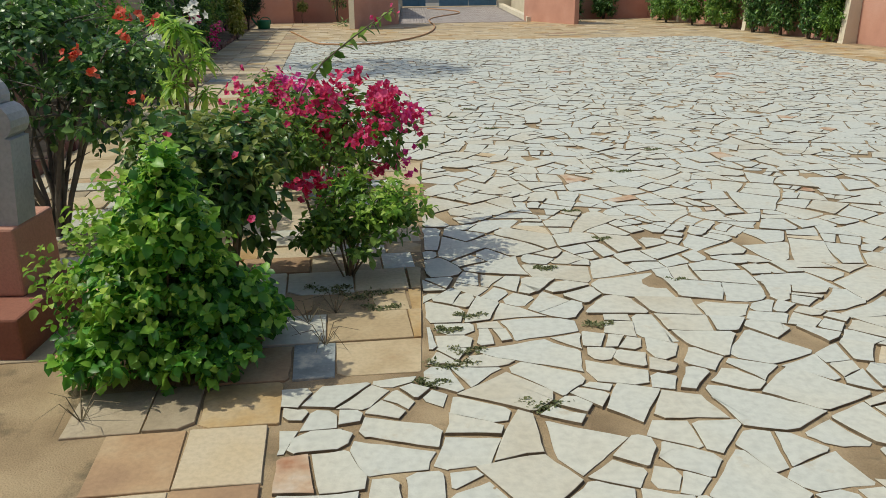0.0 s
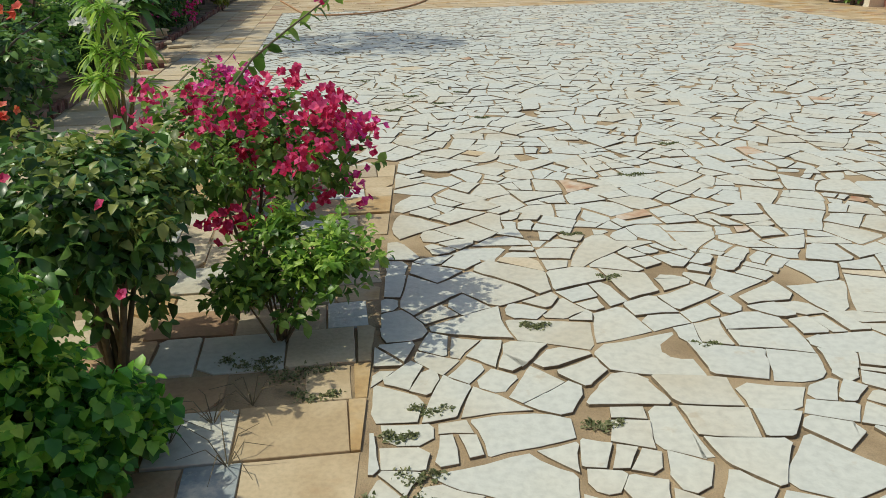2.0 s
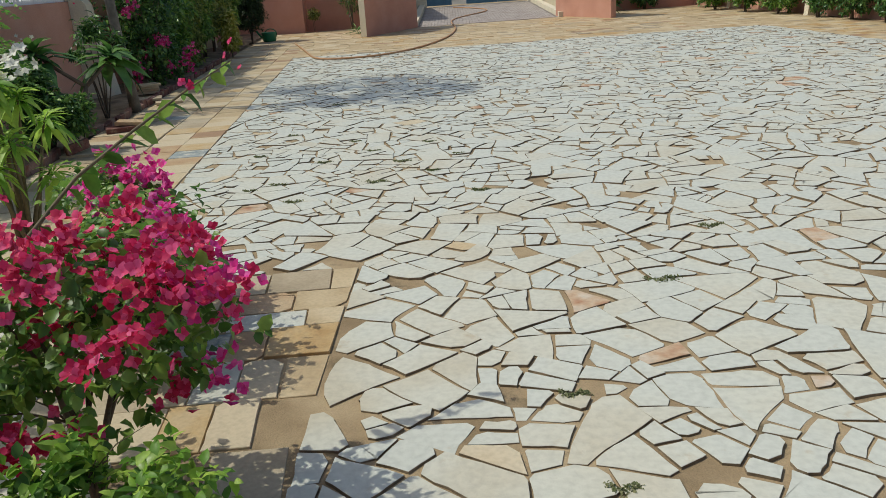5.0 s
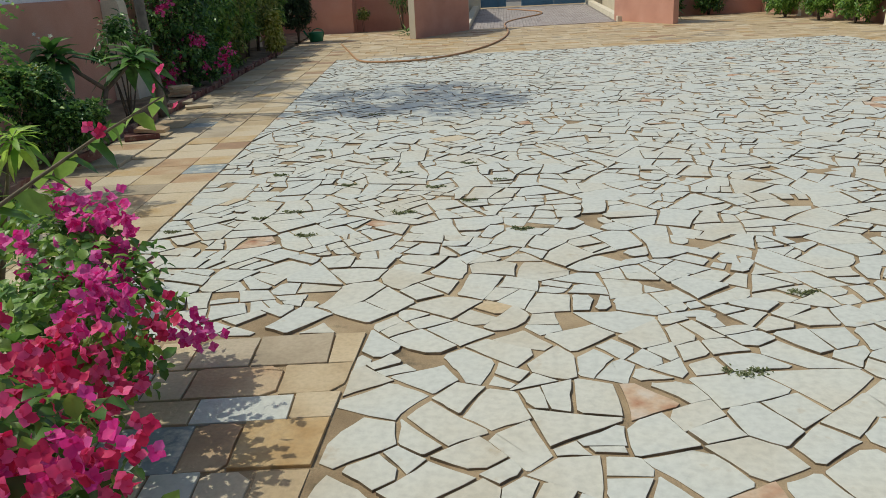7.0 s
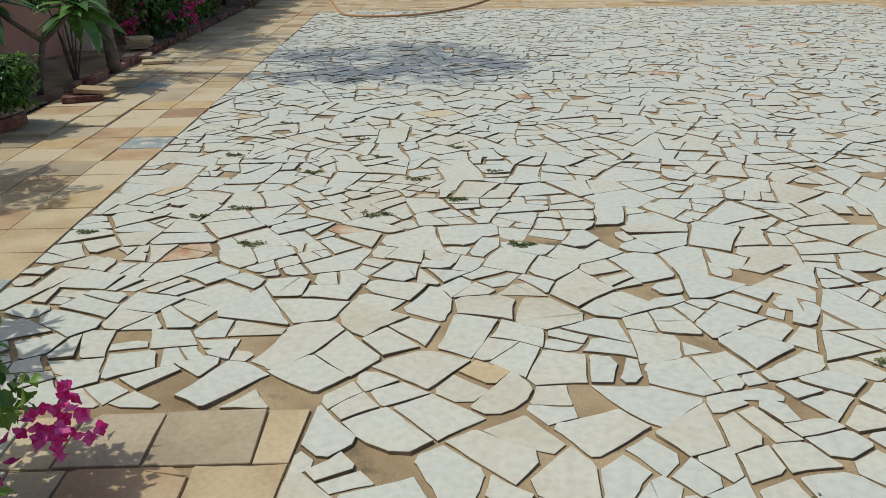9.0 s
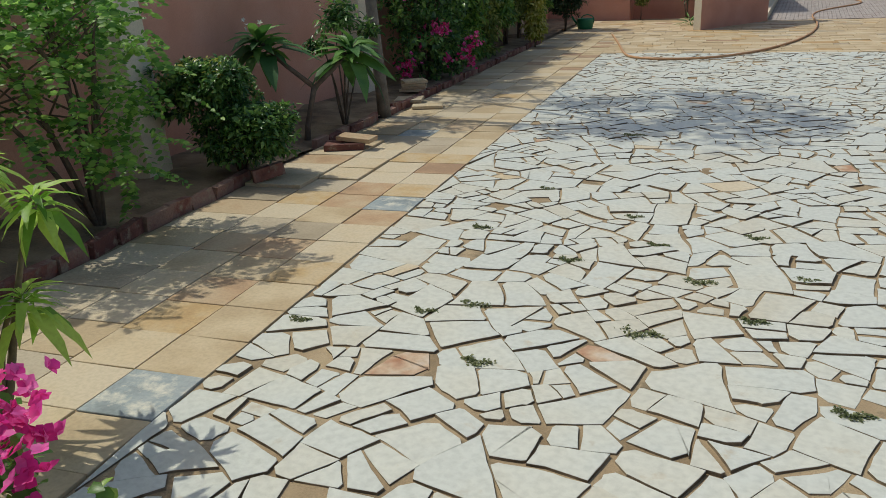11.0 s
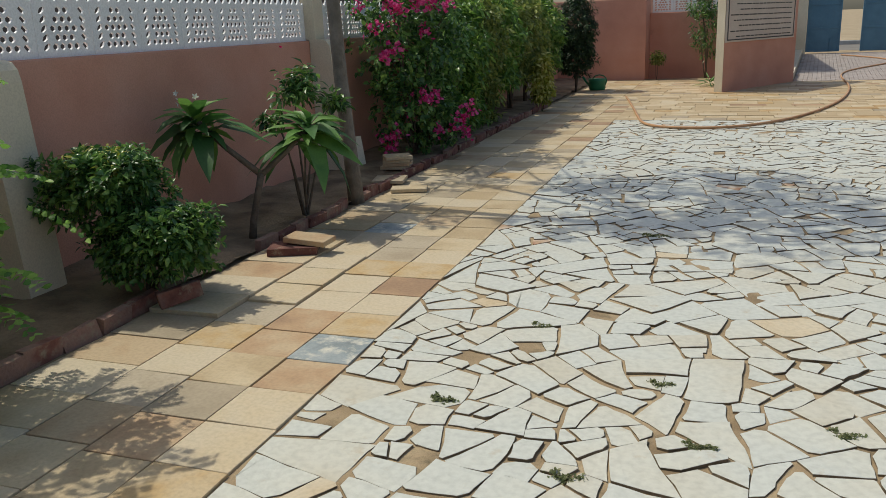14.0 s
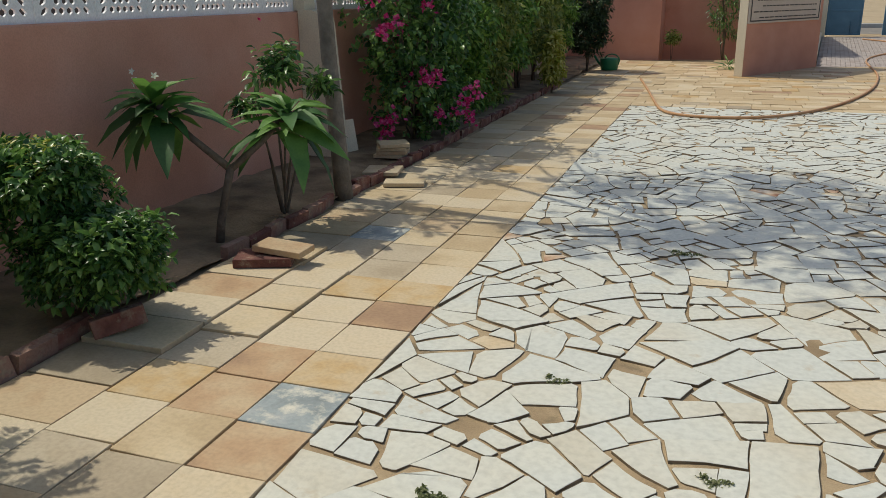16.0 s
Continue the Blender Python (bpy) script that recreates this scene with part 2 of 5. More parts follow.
def empty(name, m, label, category, group="", kind=""):
    ob = new(name)
    ob.matrix_basis = m
    ob.empty_display_size = 0.1
    return tagged(ob, label, category, group, kind)


# ---------- plants ----------
def unit(v):
    return v / np.maximum(1e-9, np.linalg.norm(v, axis=-1, keepdims=True))


def leaves_mesh(name, pos, axis, up, length, width, mat, cup=0.25, bend=0.25, round_leaf=False):
    """Many folded, bent leaves as one mesh: a midrib with two halves, 6 triangles each."""
    axis = unit(axis)
    side = unit(np.cross(axis, up))
    nrm = np.cross(side, axis)
    L, W = length[:, None], width[:, None]
    s1, s2 = (0.35, 0.72) if not round_leaf else (0.3, 0.68)
    w1, w2 = (1.0, 0.72) if not round_leaf else (0.95, 0.9)
    base = pos
    m1 = pos + axis * L * s1 + nrm * L * 0.03
    tip = pos + axis * L - nrm * L * bend
    l1 = m1 + side * W * 0.5 * w1 + nrm * W * cup
    r1 = m1 - side * W * 0.5 * w1 + nrm * W * cup
    m2 = pos + axis * L * s2 - nrm * L * bend * 0.4
    l2 = m2 + side * W * 0.5 * w2 + nrm * W * cup * 0.8
    r2 = m2 - side * W * 0.5 * w2 + nrm * W * cup * 0.8
    n = len(pos)
    co = np.stack([base, m1, m2, tip, l1, r1, l2, r2], 1).reshape(-1, 3)
    tri = np.array([(0, 1, 4), (0, 5, 1), (1, 2, 6), (1, 6, 4), (1, 5, 7), (1, 7, 2), (2, 3, 6), (2, 7, 3)])
    idx = (np.arange(n)[:, None, None] * 8 + tri[None]).reshape(-1, 3)
    me = bpy.data.meshes.new(name)
    me.vertices.add(len(co))
    me.vertices.foreach_set("co", co.astype(np.float32).ravel())
    me.loops.add(idx.size)
    me.loops.foreach_set("vertex_index", idx.ravel().astype(np.int32))
    me.polygons.add(len(idx))
    me.polygons.foreach_set("loop_start", np.arange(len(idx), dtype=np.int32) * 3)
    me.update(calc_edges=True)
    me.materials.append(mat)
    return me


def shoots(lobes, count, rng, inner=0.45, low=-0.85, clipped=False):
    """Shoot tips spread through the outer part of several ellipsoids: places and outward ways."""
    vol = np.array([r[0] * r[1] + r[1] * r[2] + r[0] * r[2] for _, r in lobes])
    pick = rng.choice(len(lobes), count, p=vol / vol.sum())
    d = unit(rng.normal(size=(count, 3)))
    d[:, 2] = np.where(d[:, 2] < low, -d[:, 2], d[:, 2])
    r = inner + (1.06 - inner) * rng.random(count) ** 0.6 + np.where(rng.random(count) < 0.13, 0.3 * rng.random(count), 0)
    bumpy = 1 + 0.16 * np.sin(d[:, 0] * 7 + pick) * np.cos(d[:, 1] * 6 + d[:, 2] * 5)
    if clipped:
        r = (inner + (1.0 - inner) * rng.random(count) ** 0.6) / np.maximum(0.62, (np.abs(d) ** 8).sum(1) ** 0.125)
    c = np.array([l[0] for l in lobes], float)[pick]
    rad = np.array([l[1] for l in lobes], float)[pick]
    p = c + d * rad * (r * bumpy)[:, None]
    way = unit(d / np.maximum(rad, 0.05) * rad.mean() + np.array([0, 0, 0.35]))
    return p, way


def leafy(name, parent, lobes, count, per, length, width, mat, seed, droop=0.2, spread=0.9, inner=0.45, label="", cup=0.2, bend=0.25, round_leaf=False, floor=0.015, stalk=0.7, clipped=False):
    rng = np.random.default_rng(seed)
    p, way = shoots(lobes, count, rng, inner, clipped=clipped)
    pos = np.repeat(p, per, 0)
    w = np.repeat(way, per, 0)
    k = np.tile(np.arange(per), count)
    a = unit(np.cross(w, rng.normal(size=(count, 3)).repeat(per, 0)))
    b = np.cross(w, a)
    ang = k * 2.4 + rng.random(count * per) * 0.7
    rad = a * np.cos(ang)[:, None] + b * np.sin(ang)[:, None]
    f = (k + rng.random(count * per) * 0.6) / per
    L = length * (0.6 + 0.6 * rng.random(count * per))
    pos = pos - w * (f * length * stalk * 1.6)[:, None]
    axis = w * (0.75 - 0.5 * f)[:, None] + rad * spread - np.array([0, 0, 1.0]) * (droop * (0.5 + rng.random(count * per)))[:, None]
    up = unit(np.array([0, 0, 1.0]) + 0.5 * rng.normal(size=(count * per, 3)))
    keep = pos[:, 2] > floor
    W = width * L / length * (0.85 + 0.3 * rng.random(count * per))
    me = leaves_mesh(name, pos[keep], axis[keep], up[keep], L[keep], W[keep], mat, cup, bend, round_leaf)
    ob = part(name, me, mat, parent, label)
    return tagged(ob, kind="stuff")


def flowers(name, parent, places, mat, seed, spread=0.07, heads=7, petal=0.03, petals=5, width=0.9, label=""):
    """Clusters of small petalled heads round the given places, one mesh."""
    rng = np.random.default_rng(seed)
    pos, axis, up, L = [], [], [], []
    for q in places:
        for _ in range(heads):
            c = np.array(q) + rng.normal(size=3) * spread * np.array([1, 1, 0.8])
            n = unit(rng.normal(size=3) + np.array([0.3, -0.5, 0.8]))
            a = unit(np.cross(n, rng.normal(size=3)))
            b = np.cross(n, a)
            for j in range(petals):
                an = 6.283 * j / petals + 0.3 * rng.random()
                pos.append(c)
                axis.append(a * math.cos(an) + b * math.sin(an) + n * 0.55)
                up.append(n)
                L.append(petal * (0.8 + 0.4 * rng.random()))
    L = np.array(L)
    me = leaves_mesh(name, np.array(pos), np.array(axis), np.array(up), L, L * width, mat, 0.12, 0.1, True)
    return tagged(part(name, me, mat, parent, label), kind="stuff")


def branches(parent, base, tips, radius, mat, seed, name="stems", wobble=0.05, sides=6, forks=0):
    """Stems from the base to each tip, bent and tapering, each a mesh of its own."""
    rng = random.Random(seed)
    base = Vector(base)
    for i, tip in enumerate(tips):
        tip = Vector(tip)
        pts, rad = [], []
        start = base + Vector((rng.uniform(-1, 1), rng.uniform(-1, 1), 0)) * radius * 1.5
        bow = Vector((rng.uniform(-1, 1), rng.uniform(-1, 1), rng.uniform(-0.2, 0.6))) * wobble
        for s in range(7):
            f = s / 6
            lift = Vector((0, 0, 1)) * (tip.z - base.z) * 0.18 * math.sin(f * math.pi)
            pts.append(start.lerp(tip, f) + bow * math.sin(f * math.pi) + lift + Vector((rng.uniform(-1, 1), rng.uniform(-1, 1), 0)) * wobble * 0.15)
            rad.append(radius * (1 - 0.75 * f))
        bm = tube_bm(pts, rad, sides)
        for _ in range(forks):
            q = pts[rng.randint(2, 5)]
            e = q + Vector((rng.uniform(-1, 1), rng.uniform(-1, 1), rng.uniform(0.1, 0.9))) * (tip - base).length * 0.3
            tube_bm([q, q.lerp(e, 0.5) + Vector((0, 0, 0.02)), e], [radius * 0.4, radius * 0.3, radius * 0.12], 5, bm)
        part(name, bm, mat, parent, smooth=True)


def lobe_tips(lobes, seed, each=2):
    rng = random.Random(seed)
    return [tuple(Vector(c) + Vector((rng.uniform(-0.5, 0.5) * r[0], rng.uniform(-0.5, 0.5) * r[1], rng.uniform(-0.1, 0.5) * r[2]))) for c, r in lobes for _ in range(each)]


def plant(name, x, y, label, category, group=""):
    return empty(name, Matrix.Translation((x, y, -0.02)), label, category, group)

# ---------- ground, court frame: x across, y along the left wall ----------
def flat(name, outline, z, mat, label, category):
    pts = [court(x, y, z) for x, y in outline]
    ob = new(name, mesh_from(name, pts, [tuple(range(len(pts)))], mat))
    return tagged(ob, label, category, kind="structure")


GROUND = [(-900, -900), (900, -900), (900, 900), (-900, 900)]
flat("ground", GROUND, -0.12, M_DESERT, "dry sandy ground reaching the horizon around the courtyard", "ground")


def bumpy_sheet(name, x0, y0, x1, y1, step, z, height, mat, label, category, edge=0.0, seed=0):
    nx, ny = max(2, int((x1 - x0) / step)), max(2, int((y1 - y0) / step))
    verts, faces = [], []
    for j in range(ny + 1):
        for i in range(nx + 1):
            x, y = x0 + (x1 - x0) * i / nx, y0 + (y1 - y0) * j / ny
            h = noise.noise((x * 2.2, y * 2.2, seed)) * 0.7 + noise.noise((x * 7, y * 7, seed)) * 0.35
            verts.append(court(x, y, z + height * h + edge * (1 - i / nx)))
    for j in range(ny):
        for i in range(nx):
            a = j * (nx + 1) + i
            faces.append((a, a + 1, a + nx + 2, a + nx + 1))
    ob = new(name, mesh_from(name, verts, faces, mat, smooth=True))
    return tagged(ob, label, category, kind="structure")


bumpy_sheet("sand_bed", -6.0, -5.0, 11.7, 29.2, 0.10, -0.0095, 0.010, M_SAND, "sandy bed showing in the joints between paving stones", "ground", seed=3)
bumpy_sheet("planting_bed", -3.5, -2.0, -2.42, 28.9, 0.07, 0.03, 0.05, M_SOIL, "dug garden soil along the boundary wall", "soil", edge=0.04, seed=8)


# ---------- boundary walls ----------
def wall_box(name, x0, y0, z0, x1, y1, z1, mat, label, bevel=0.012, category="wall"):
    ob = part(name, box_bm(x0, y0, z0, x1, y1, z1, bevel), mat)
    ob.matrix_basis = COURT
    return tagged(ob, label, category, kind="structure")


WALL_X, WALL_TOP, LATTICE_TOP = -3.47, 1.475, 1.90


def lattice_panel_mesh(width, height, thick):
    """A cast panel: rows of six-sided holes under a pointed arch, slanting slots at both sides, a scalloped top."""
    verts, faces = [], []

    def add(ring_out, ring_in):
        b = len(verts)
        m = len(ring_out)
        for y in (0, thick):
            verts.extend((p[0], y, p[1]) for p in ring_out)
            verts.extend((p[0], y, p[1]) for p in ring_in)
        for i in range(m):
            j = (i + 1) % m
            faces.append((b + i, b + j, b + m + j, b + m + i))
            faces.append((b + 2 * m + j, b + 2 * m + i, b + 3 * m + i, b + 3 * m + j))
            faces.append((b + m + i, b + m + j, b + 3 * m + j, b + 3 * m + i))
            faces.append((b + j, b + i, b + 2 * m + i, b + 2 * m + j))

    def cell(x0, z0, x1, z1, hole, lean=0.0):
        cx, cz = (x0 + x1) / 2, (z0 + z1) / 2
        out = [(x0, z0), (cx, z0), (x1, z0), (x1, z1), (cx, z1), (x0, z1)]
        hw, hh = (x1 - x0) / 2 * hole, (z1 - z0) / 2 * hole
        ins = [(cx - hw * 0.95, cz - hh * 0.35), (cx, cz - hh), (cx + hw * 0.95, cz - hh * 0.35), (cx + hw * 0.95, cz + hh * 0.35), (cx, cz + hh), (cx - hw * 0.95, cz + hh * 0.35)]
        if lean:
            ins = [(cx - hw * 0.5 - lean * hh, cz - hh * 0.7), (cx - lean * hh * 0.9, cz - hh), (cx + hw * 0.6 - lean * hh * 0.4, cz - hh * 0.3),
                   (cx + hw * 0.5 + lean * hh, cz + hh * 0.7), (cx + lean * hh * 0.9, cz + hh), (cx - hw * 0.6 + lean * hh * 0.4, cz + hh * 0.3)]
        add(out, ins)

    def solid(x0, z0, x1, z1):
        b = len(verts)
        for y in (0, thick):
            verts.extend([(x0, y, z0), (x1, y, z0), (x1, y, z1), (x0, y, z1)])
        faces.extend([(b, b + 1, b + 2, b + 3), (b + 7, b + 6, b + 5, b + 4), (b + 1, b, b + 4, b + 5), (b + 3, b + 2, b + 6, b + 7), (b, b + 3, b + 7, b + 4), (b + 2, b + 1, b + 5, b + 6)])

    rows, foot, crown = 5, 0.04, 0.06
    rh = (height - foot - crown) / rows
    solid(0, 0, width, foot)
    post = 0.035
    side = 0.095
    for r in range(rows):
        z0 = foot + r * rh
        z1 = z0 + rh
        solid(0, z0, post, z1)
        solid(width - post, z0, width, z1)
        cell(post, z0, post + side, z1, 0.86, 0.5)
        cell(width - post - side, z0, width - post, z1, 0.86, -0.5)
        a, b = post + side, width - post - side
        cw = (b - a) / 4
        shift = cw / 2 if r % 2 else 0.0
        count = 3 if r % 2 else 4
        if r == rows - 1:
            count, shift = 2, cw
        elif r == rows - 2:
            count, shift = 3, cw / 2
        if shift:
            solid(a, z0, a + shift, z1)
            solid(b - shift, z0, b, z1)
        for i in range(count):
            cell(a + shift + i * cw, z0, a + shift + (i + 1) * cw, z1, 0.84)
    solid(0, height - crown, width, height - crown * 0.5)
    for i in range(5):
        w = width / 5
        b = len(verts)
        for y in (0, thick):
            verts.extend([(i * w + 0.006, y, height - crown * 0.5), ((i + 1) * w - 0.006, y, height - crown * 0.5), ((i + 0.72) * w, y, height - 0.01), ((i + 0.5) * w, y, height + 0.025), ((i + 0.28) * w, y, height - 0.01)])
        faces.append((b, b + 1, b + 2, b + 3, b + 4))
        faces.append((b + 9, b + 8, b + 7, b + 6, b + 5))
        for k in range(5):
            faces.append((b + (k + 1) % 5, b + k, b + 5 + k, b + 5 + (k + 1) % 5))
    return mesh_from("lattice_panel", verts, faces, M_WHITE)


PANEL = 0.53
panel_mesh = lattice_panel_mesh(PANEL - 0.004, LATTICE_TOP - WALL_TOP - 0.02, 0.02)


def lattice_row(parent, x, y0, y1):
    y = y0
    while y < y1 - 0.3:
        ob = new("lattice_panel", panel_mesh)
        ob.parent = parent
        ob.matrix_basis = Matrix.Translation((x, y, WALL_TOP)) @ Matrix.Rotation(radians(90), 4, "Z")
        y += PANEL


wall_west = wall_box("wall_west", WALL_X - 0.22, -5.0, -0.1, WALL_X, 28.9, WALL_TOP, M_PINK, "pink rendered boundary wall topped by white lattice panels")
lattice_row(wall_west, WALL_X - 0.06, 11.37 - 26 * PANEL, 28.8)
# added backdrop, not a known wall: keeps the lattice holes dark
wall_box("wall_backdrop", -8.2, -6.0, -0.1, -8.0, 36.0, 3.2, M_BACKDROP, "plain dark brown wall added behind the lattice to darken its holes")


def buttress(y, x=WALL_X, flip=1, w=0.30):
    """A cream buttress with a battered face and a rounded head, running up into a thin post."""
    prof = [(0.005, -0.08), (0.36, -0.08), (0.335, 0.05), (0.25, WALL_TOP - 0.12), (0.235, WALL_TOP - 0.05), (0.20, WALL_TOP - 0.005), (0.15, WALL_TOP + 0.012), (0.005, WALL_TOP + 0.012)]
    bm = bmesh.new()
    a = [bm.verts.new((x + flip * p, y - w / 2, z)) for p, z in prof]
    b = [bm.verts.new((x + flip * p, y + w / 2, z)) for p, z in prof]
    m = len(prof)
    bm.faces.new(a)
    bm.faces.new(b[::-1])
    for i in range(m):
        bm.faces.new((a[(i + 1) % m], a[i], b[i], b[(i + 1) % m]))
    bmesh.ops.recalc_face_normals(bm, faces=bm.faces[:])
    box_bm(min(x - flip * 0.1, x + flip * 0.06), y - 0.11, WALL_TOP + 0.004, max(x - flip * 0.1, x + flip * 0.06), y + 0.11, LATTICE_TOP + 0.06, 0.008, bm)
    ob = part("buttress", bm, M_CREAM)
    ob.matrix_basis = COURT
    tagged(ob, "cream painted buttress with rounded head against the pink wall", "buttress", "buttresses of the boundary wall", "structure")


for y in (1.7, 6.2, 10.74, 15.22, 19.7, 24.2):
    buttress(y)
wall_box("wall_north_west", WALL_X - 0.2, 28.9, -0.1, -1.2, 30.2, 2.02, M_PINK, "pink rendered wall closing the yard beside the entrance")
wall_nook = wall_box("wall_nook", -1.2, 30.0, -0.1, 2.3, 30.2, 1.66, M_PINK, "shaded pink wall behind the sign wall")
for i in range(6):
    ob = new("lattice_panel", panel_mesh)
    ob.parent = wall_nook
    ob.matrix_basis = Matrix.Translation((-1.15 + i * PANEL, 30.06, 1.665))
wall_east = wall_box("wall_east", 11.75, -5.0, -0.1, 11.95, 30.2, WALL_TOP, M_PINK, "peeling pink boundary wall behind shrubs")
for y in (12.9, 17.45, 22.0, 26.5):
    buttress(y, 11.75, -1, 0.2)
wall_box("wall_north_east", 7.6, 30.0, -0.1, 11.75, 30.2, 2.0, M_PINK, "pink wall beyond the shrubs at the far end")
wall_box("wall_house", -3.7, -5.3, -0.1, 12.0, -5.0, 4.0, M_PINK, "plain pink house wall closing the courtyard behind")


# ---------- entrance: splayed walls, ramp, gate ----------
def splay_wall(name, near, far, thick, height, label):
    """A free-standing wall from its near foot to its far foot."""
    a, b = court(*near), court(*far)
    d = b - a
    ob = empty(name, Matrix.Translation(a) @ Matrix.Rotation(math.atan2(d.y, d.x), 4, "Z"), label, "wall", kind="structure")
    return ob, d.length


sign_wall, sign_len = splay_wall("sign_wall", (0.74, 24.95), (2.27, 27.6), 0.2, 2.3, "pink splayed entrance wall carrying a lettered board")
part("wall_body", box_bm(0, 0, -0.1, sign_len, 0.18, 2.3, 0.015), M_PINK, sign_wall)
part("cream_end", box_bm(-0.012, 0.0, -0.1, -0.001, 0.18, 2.3, 0.004), M_CREAM, sign_wall, "cream painted end face")
gate_wing, wing_len = splay_wall("gate_wing", (7.67, 25.75), (6.66, 28.4), 0.2, 2.3, "plain pink splayed entrance wall")
part("wall_body", box_bm(0, -0.18, -0.1, wing_len, 0.0, 2.3, 0.015), M_PINK, gate_wing)

sign_board = empty("sign_board", sign_wall.matrix_basis @ Matrix.Translation((sign_len * 0.47, -0.002, 1.62)), "grey lettered notice board with dark border on pink wall", "sign")
bw, bh = sign_len * 0.47, 0.62
part("board", box_bm(-bw, -0.03, -bh, bw, 0.0, bh, 0.004), M_SIGN, sign_board)
for x0, z0, x1, z1 in ((-bw + 0.04, -bh + 0.035, bw - 0.04, -bh + 0.06), (-bw + 0.04, bh - 0.06, bw - 0.04, bh - 0.035), (-bw + 0.04, -bh + 0.06, -bw + 0.075, bh - 0.06), (bw - 0.075, -bh + 0.06, bw - 0.04, bh - 0.06)):
    part("border", box_bm(x0, -0.034, z0, x1, -0.0305, z1), M_INK, sign_board)
rng_sign = random.Random(4)
for row in range(10):
    z = bh - 0.16 - row * 0.108
    x = bw - 0.2
    end = -bw + rng_sign.uniform(0.15, 0.75)
    if row == 0:
        x, end = bw - 0.7, -bw + 0.8
    while x > end:
        w = rng_sign.uniform(0.06, 0.2)
        h = 0.011 if row else 0.024
        part("text_bar", box_bm(x - w, -0.034, z - h, x, -0.0305, z + h), M_INK, sign_board)
        x -= w + 0.03

# ramp up to the gate
RAMP = [(2.27, 27.6), (6.66, 28.0), (7.5, 37.3), (3.15, 37.0)]


def ramp_at(u, v):
    a = Vector(RAMP[0]).lerp(Vector(RAMP[1]), u)
    b = Vector(RAMP[3]).lerp(Vector(RAMP[2]), u)
    p = a.lerp(b, v)
    return court(p.x, p.y, 0.004 + 0.17 * v)


ramp_base = [ramp_at(0, 0), ramp_at(1, 0), ramp_at(1, 1), ramp_at(0, 1)]
ramp = new("ramp", mesh_from("ramp", [p - Vector((0, 0, 0.02)) for p in ramp_base] + [Vector((p.x, p.y, -0.1)) for p in ramp_base],
                             [(0, 1, 2, 3), (1, 0, 4, 5), (2, 1, 5, 6), (3, 2, 6, 7), (0, 3, 7, 4)], M_GREY))
tagged(ramp, "paved ramp of small grey blocks up to the gate", "ramp", kind="structure")
for u0, u1 in ((-0.055, -0.004), (1.004, 1.055)):
    bm = bmesh.new()
    low = [bm.verts.new(Vector((q.x, q.y, -0.1))) for q in (ramp_at(u0, 0), ramp_at(u1, 0), ramp_at(u1, 1), ramp_at(u0, 1))]
    top = [bm.verts.new(q + Vector((0, 0, 0.14))) for q in (ramp_at(u0, 0), ramp_at(u1, 0), ramp_at(u1, 1), ramp_at(u0, 1))]
    for i in range(4):
        bm.faces.new((low[i], low[(i + 1) % 4], top[(i + 1) % 4], top[i]))
    bm.faces.new(top)
    bmesh.ops.recalc_face_normals(bm, faces=bm.faces[:])
    tagged(part("ramp_kerb", bm, M_CREAM), "cream kerb beside the entrance ramp", "kerb", kind="structure")
verts, faces = [], []
NU, NV = 22, 60
for j in range(NV):
    for i in range(NU):
        off = 0.5 / NU if j % 2 else 0
        u0, u1, v0, v1 = i / NU + off + 0.0015, (i + 1) / NU + off - 0.0015, j / NV + 0.001, (j + 1) / NV - 0.001
        if u1 > 1:
            continue
        b = len(verts)
        quad = [ramp_at(u0, v0), ramp_at(u1, v0), ramp_at(u1, v1), ramp_at(u0, v1)]
        verts += quad + [q - Vector((0, 0, 0.02)) for q in quad]
        faces += [(b, b + 1, b + 2, b + 3), (b + 4, b + 5, b + 1, b), (b + 5, b + 6, b + 2, b + 1), (b + 7, b + 4, b, b + 3)]
tagged(part("paver", mesh_from("paver", verts, faces, M_PAVER), M_PAVER, ramp), kind="stuff")

# gate piers and leaves
GATE_Y = 37.15
for x in (2.9, 7.75):
    wall_box("gate_pier", x - 0.3, GATE_Y - 0.25, -0.1, x + 0.3, GATE_Y + 0.35, 2.6, M_CREAM, "cream painted gate pier", 0.02, "pier")
wall_box("wall_street", -8.0, GATE_Y, -0.1, 2.6, GATE_Y + 0.2, 2.2, M_PINK, "pink street wall beside the gate")
wall_box("wall_street", 8.05, GATE_Y, -0.1, 16.0, GATE_Y + 0.2, 2.2, M_PINK, "pink street wall beyond the gate")
wall_box("side_wall", 2.2, 30.25, -0.1, 2.4, GATE_Y - 0.02, 1.7, M_CREAM, "cream side wall of the entrance passage")
wall_box("side_wall", 8.05, 30.25, -0.1, 8.25, GATE_Y - 0.02, 1.7, M_CREAM, "cream side wall of the entrance passage")


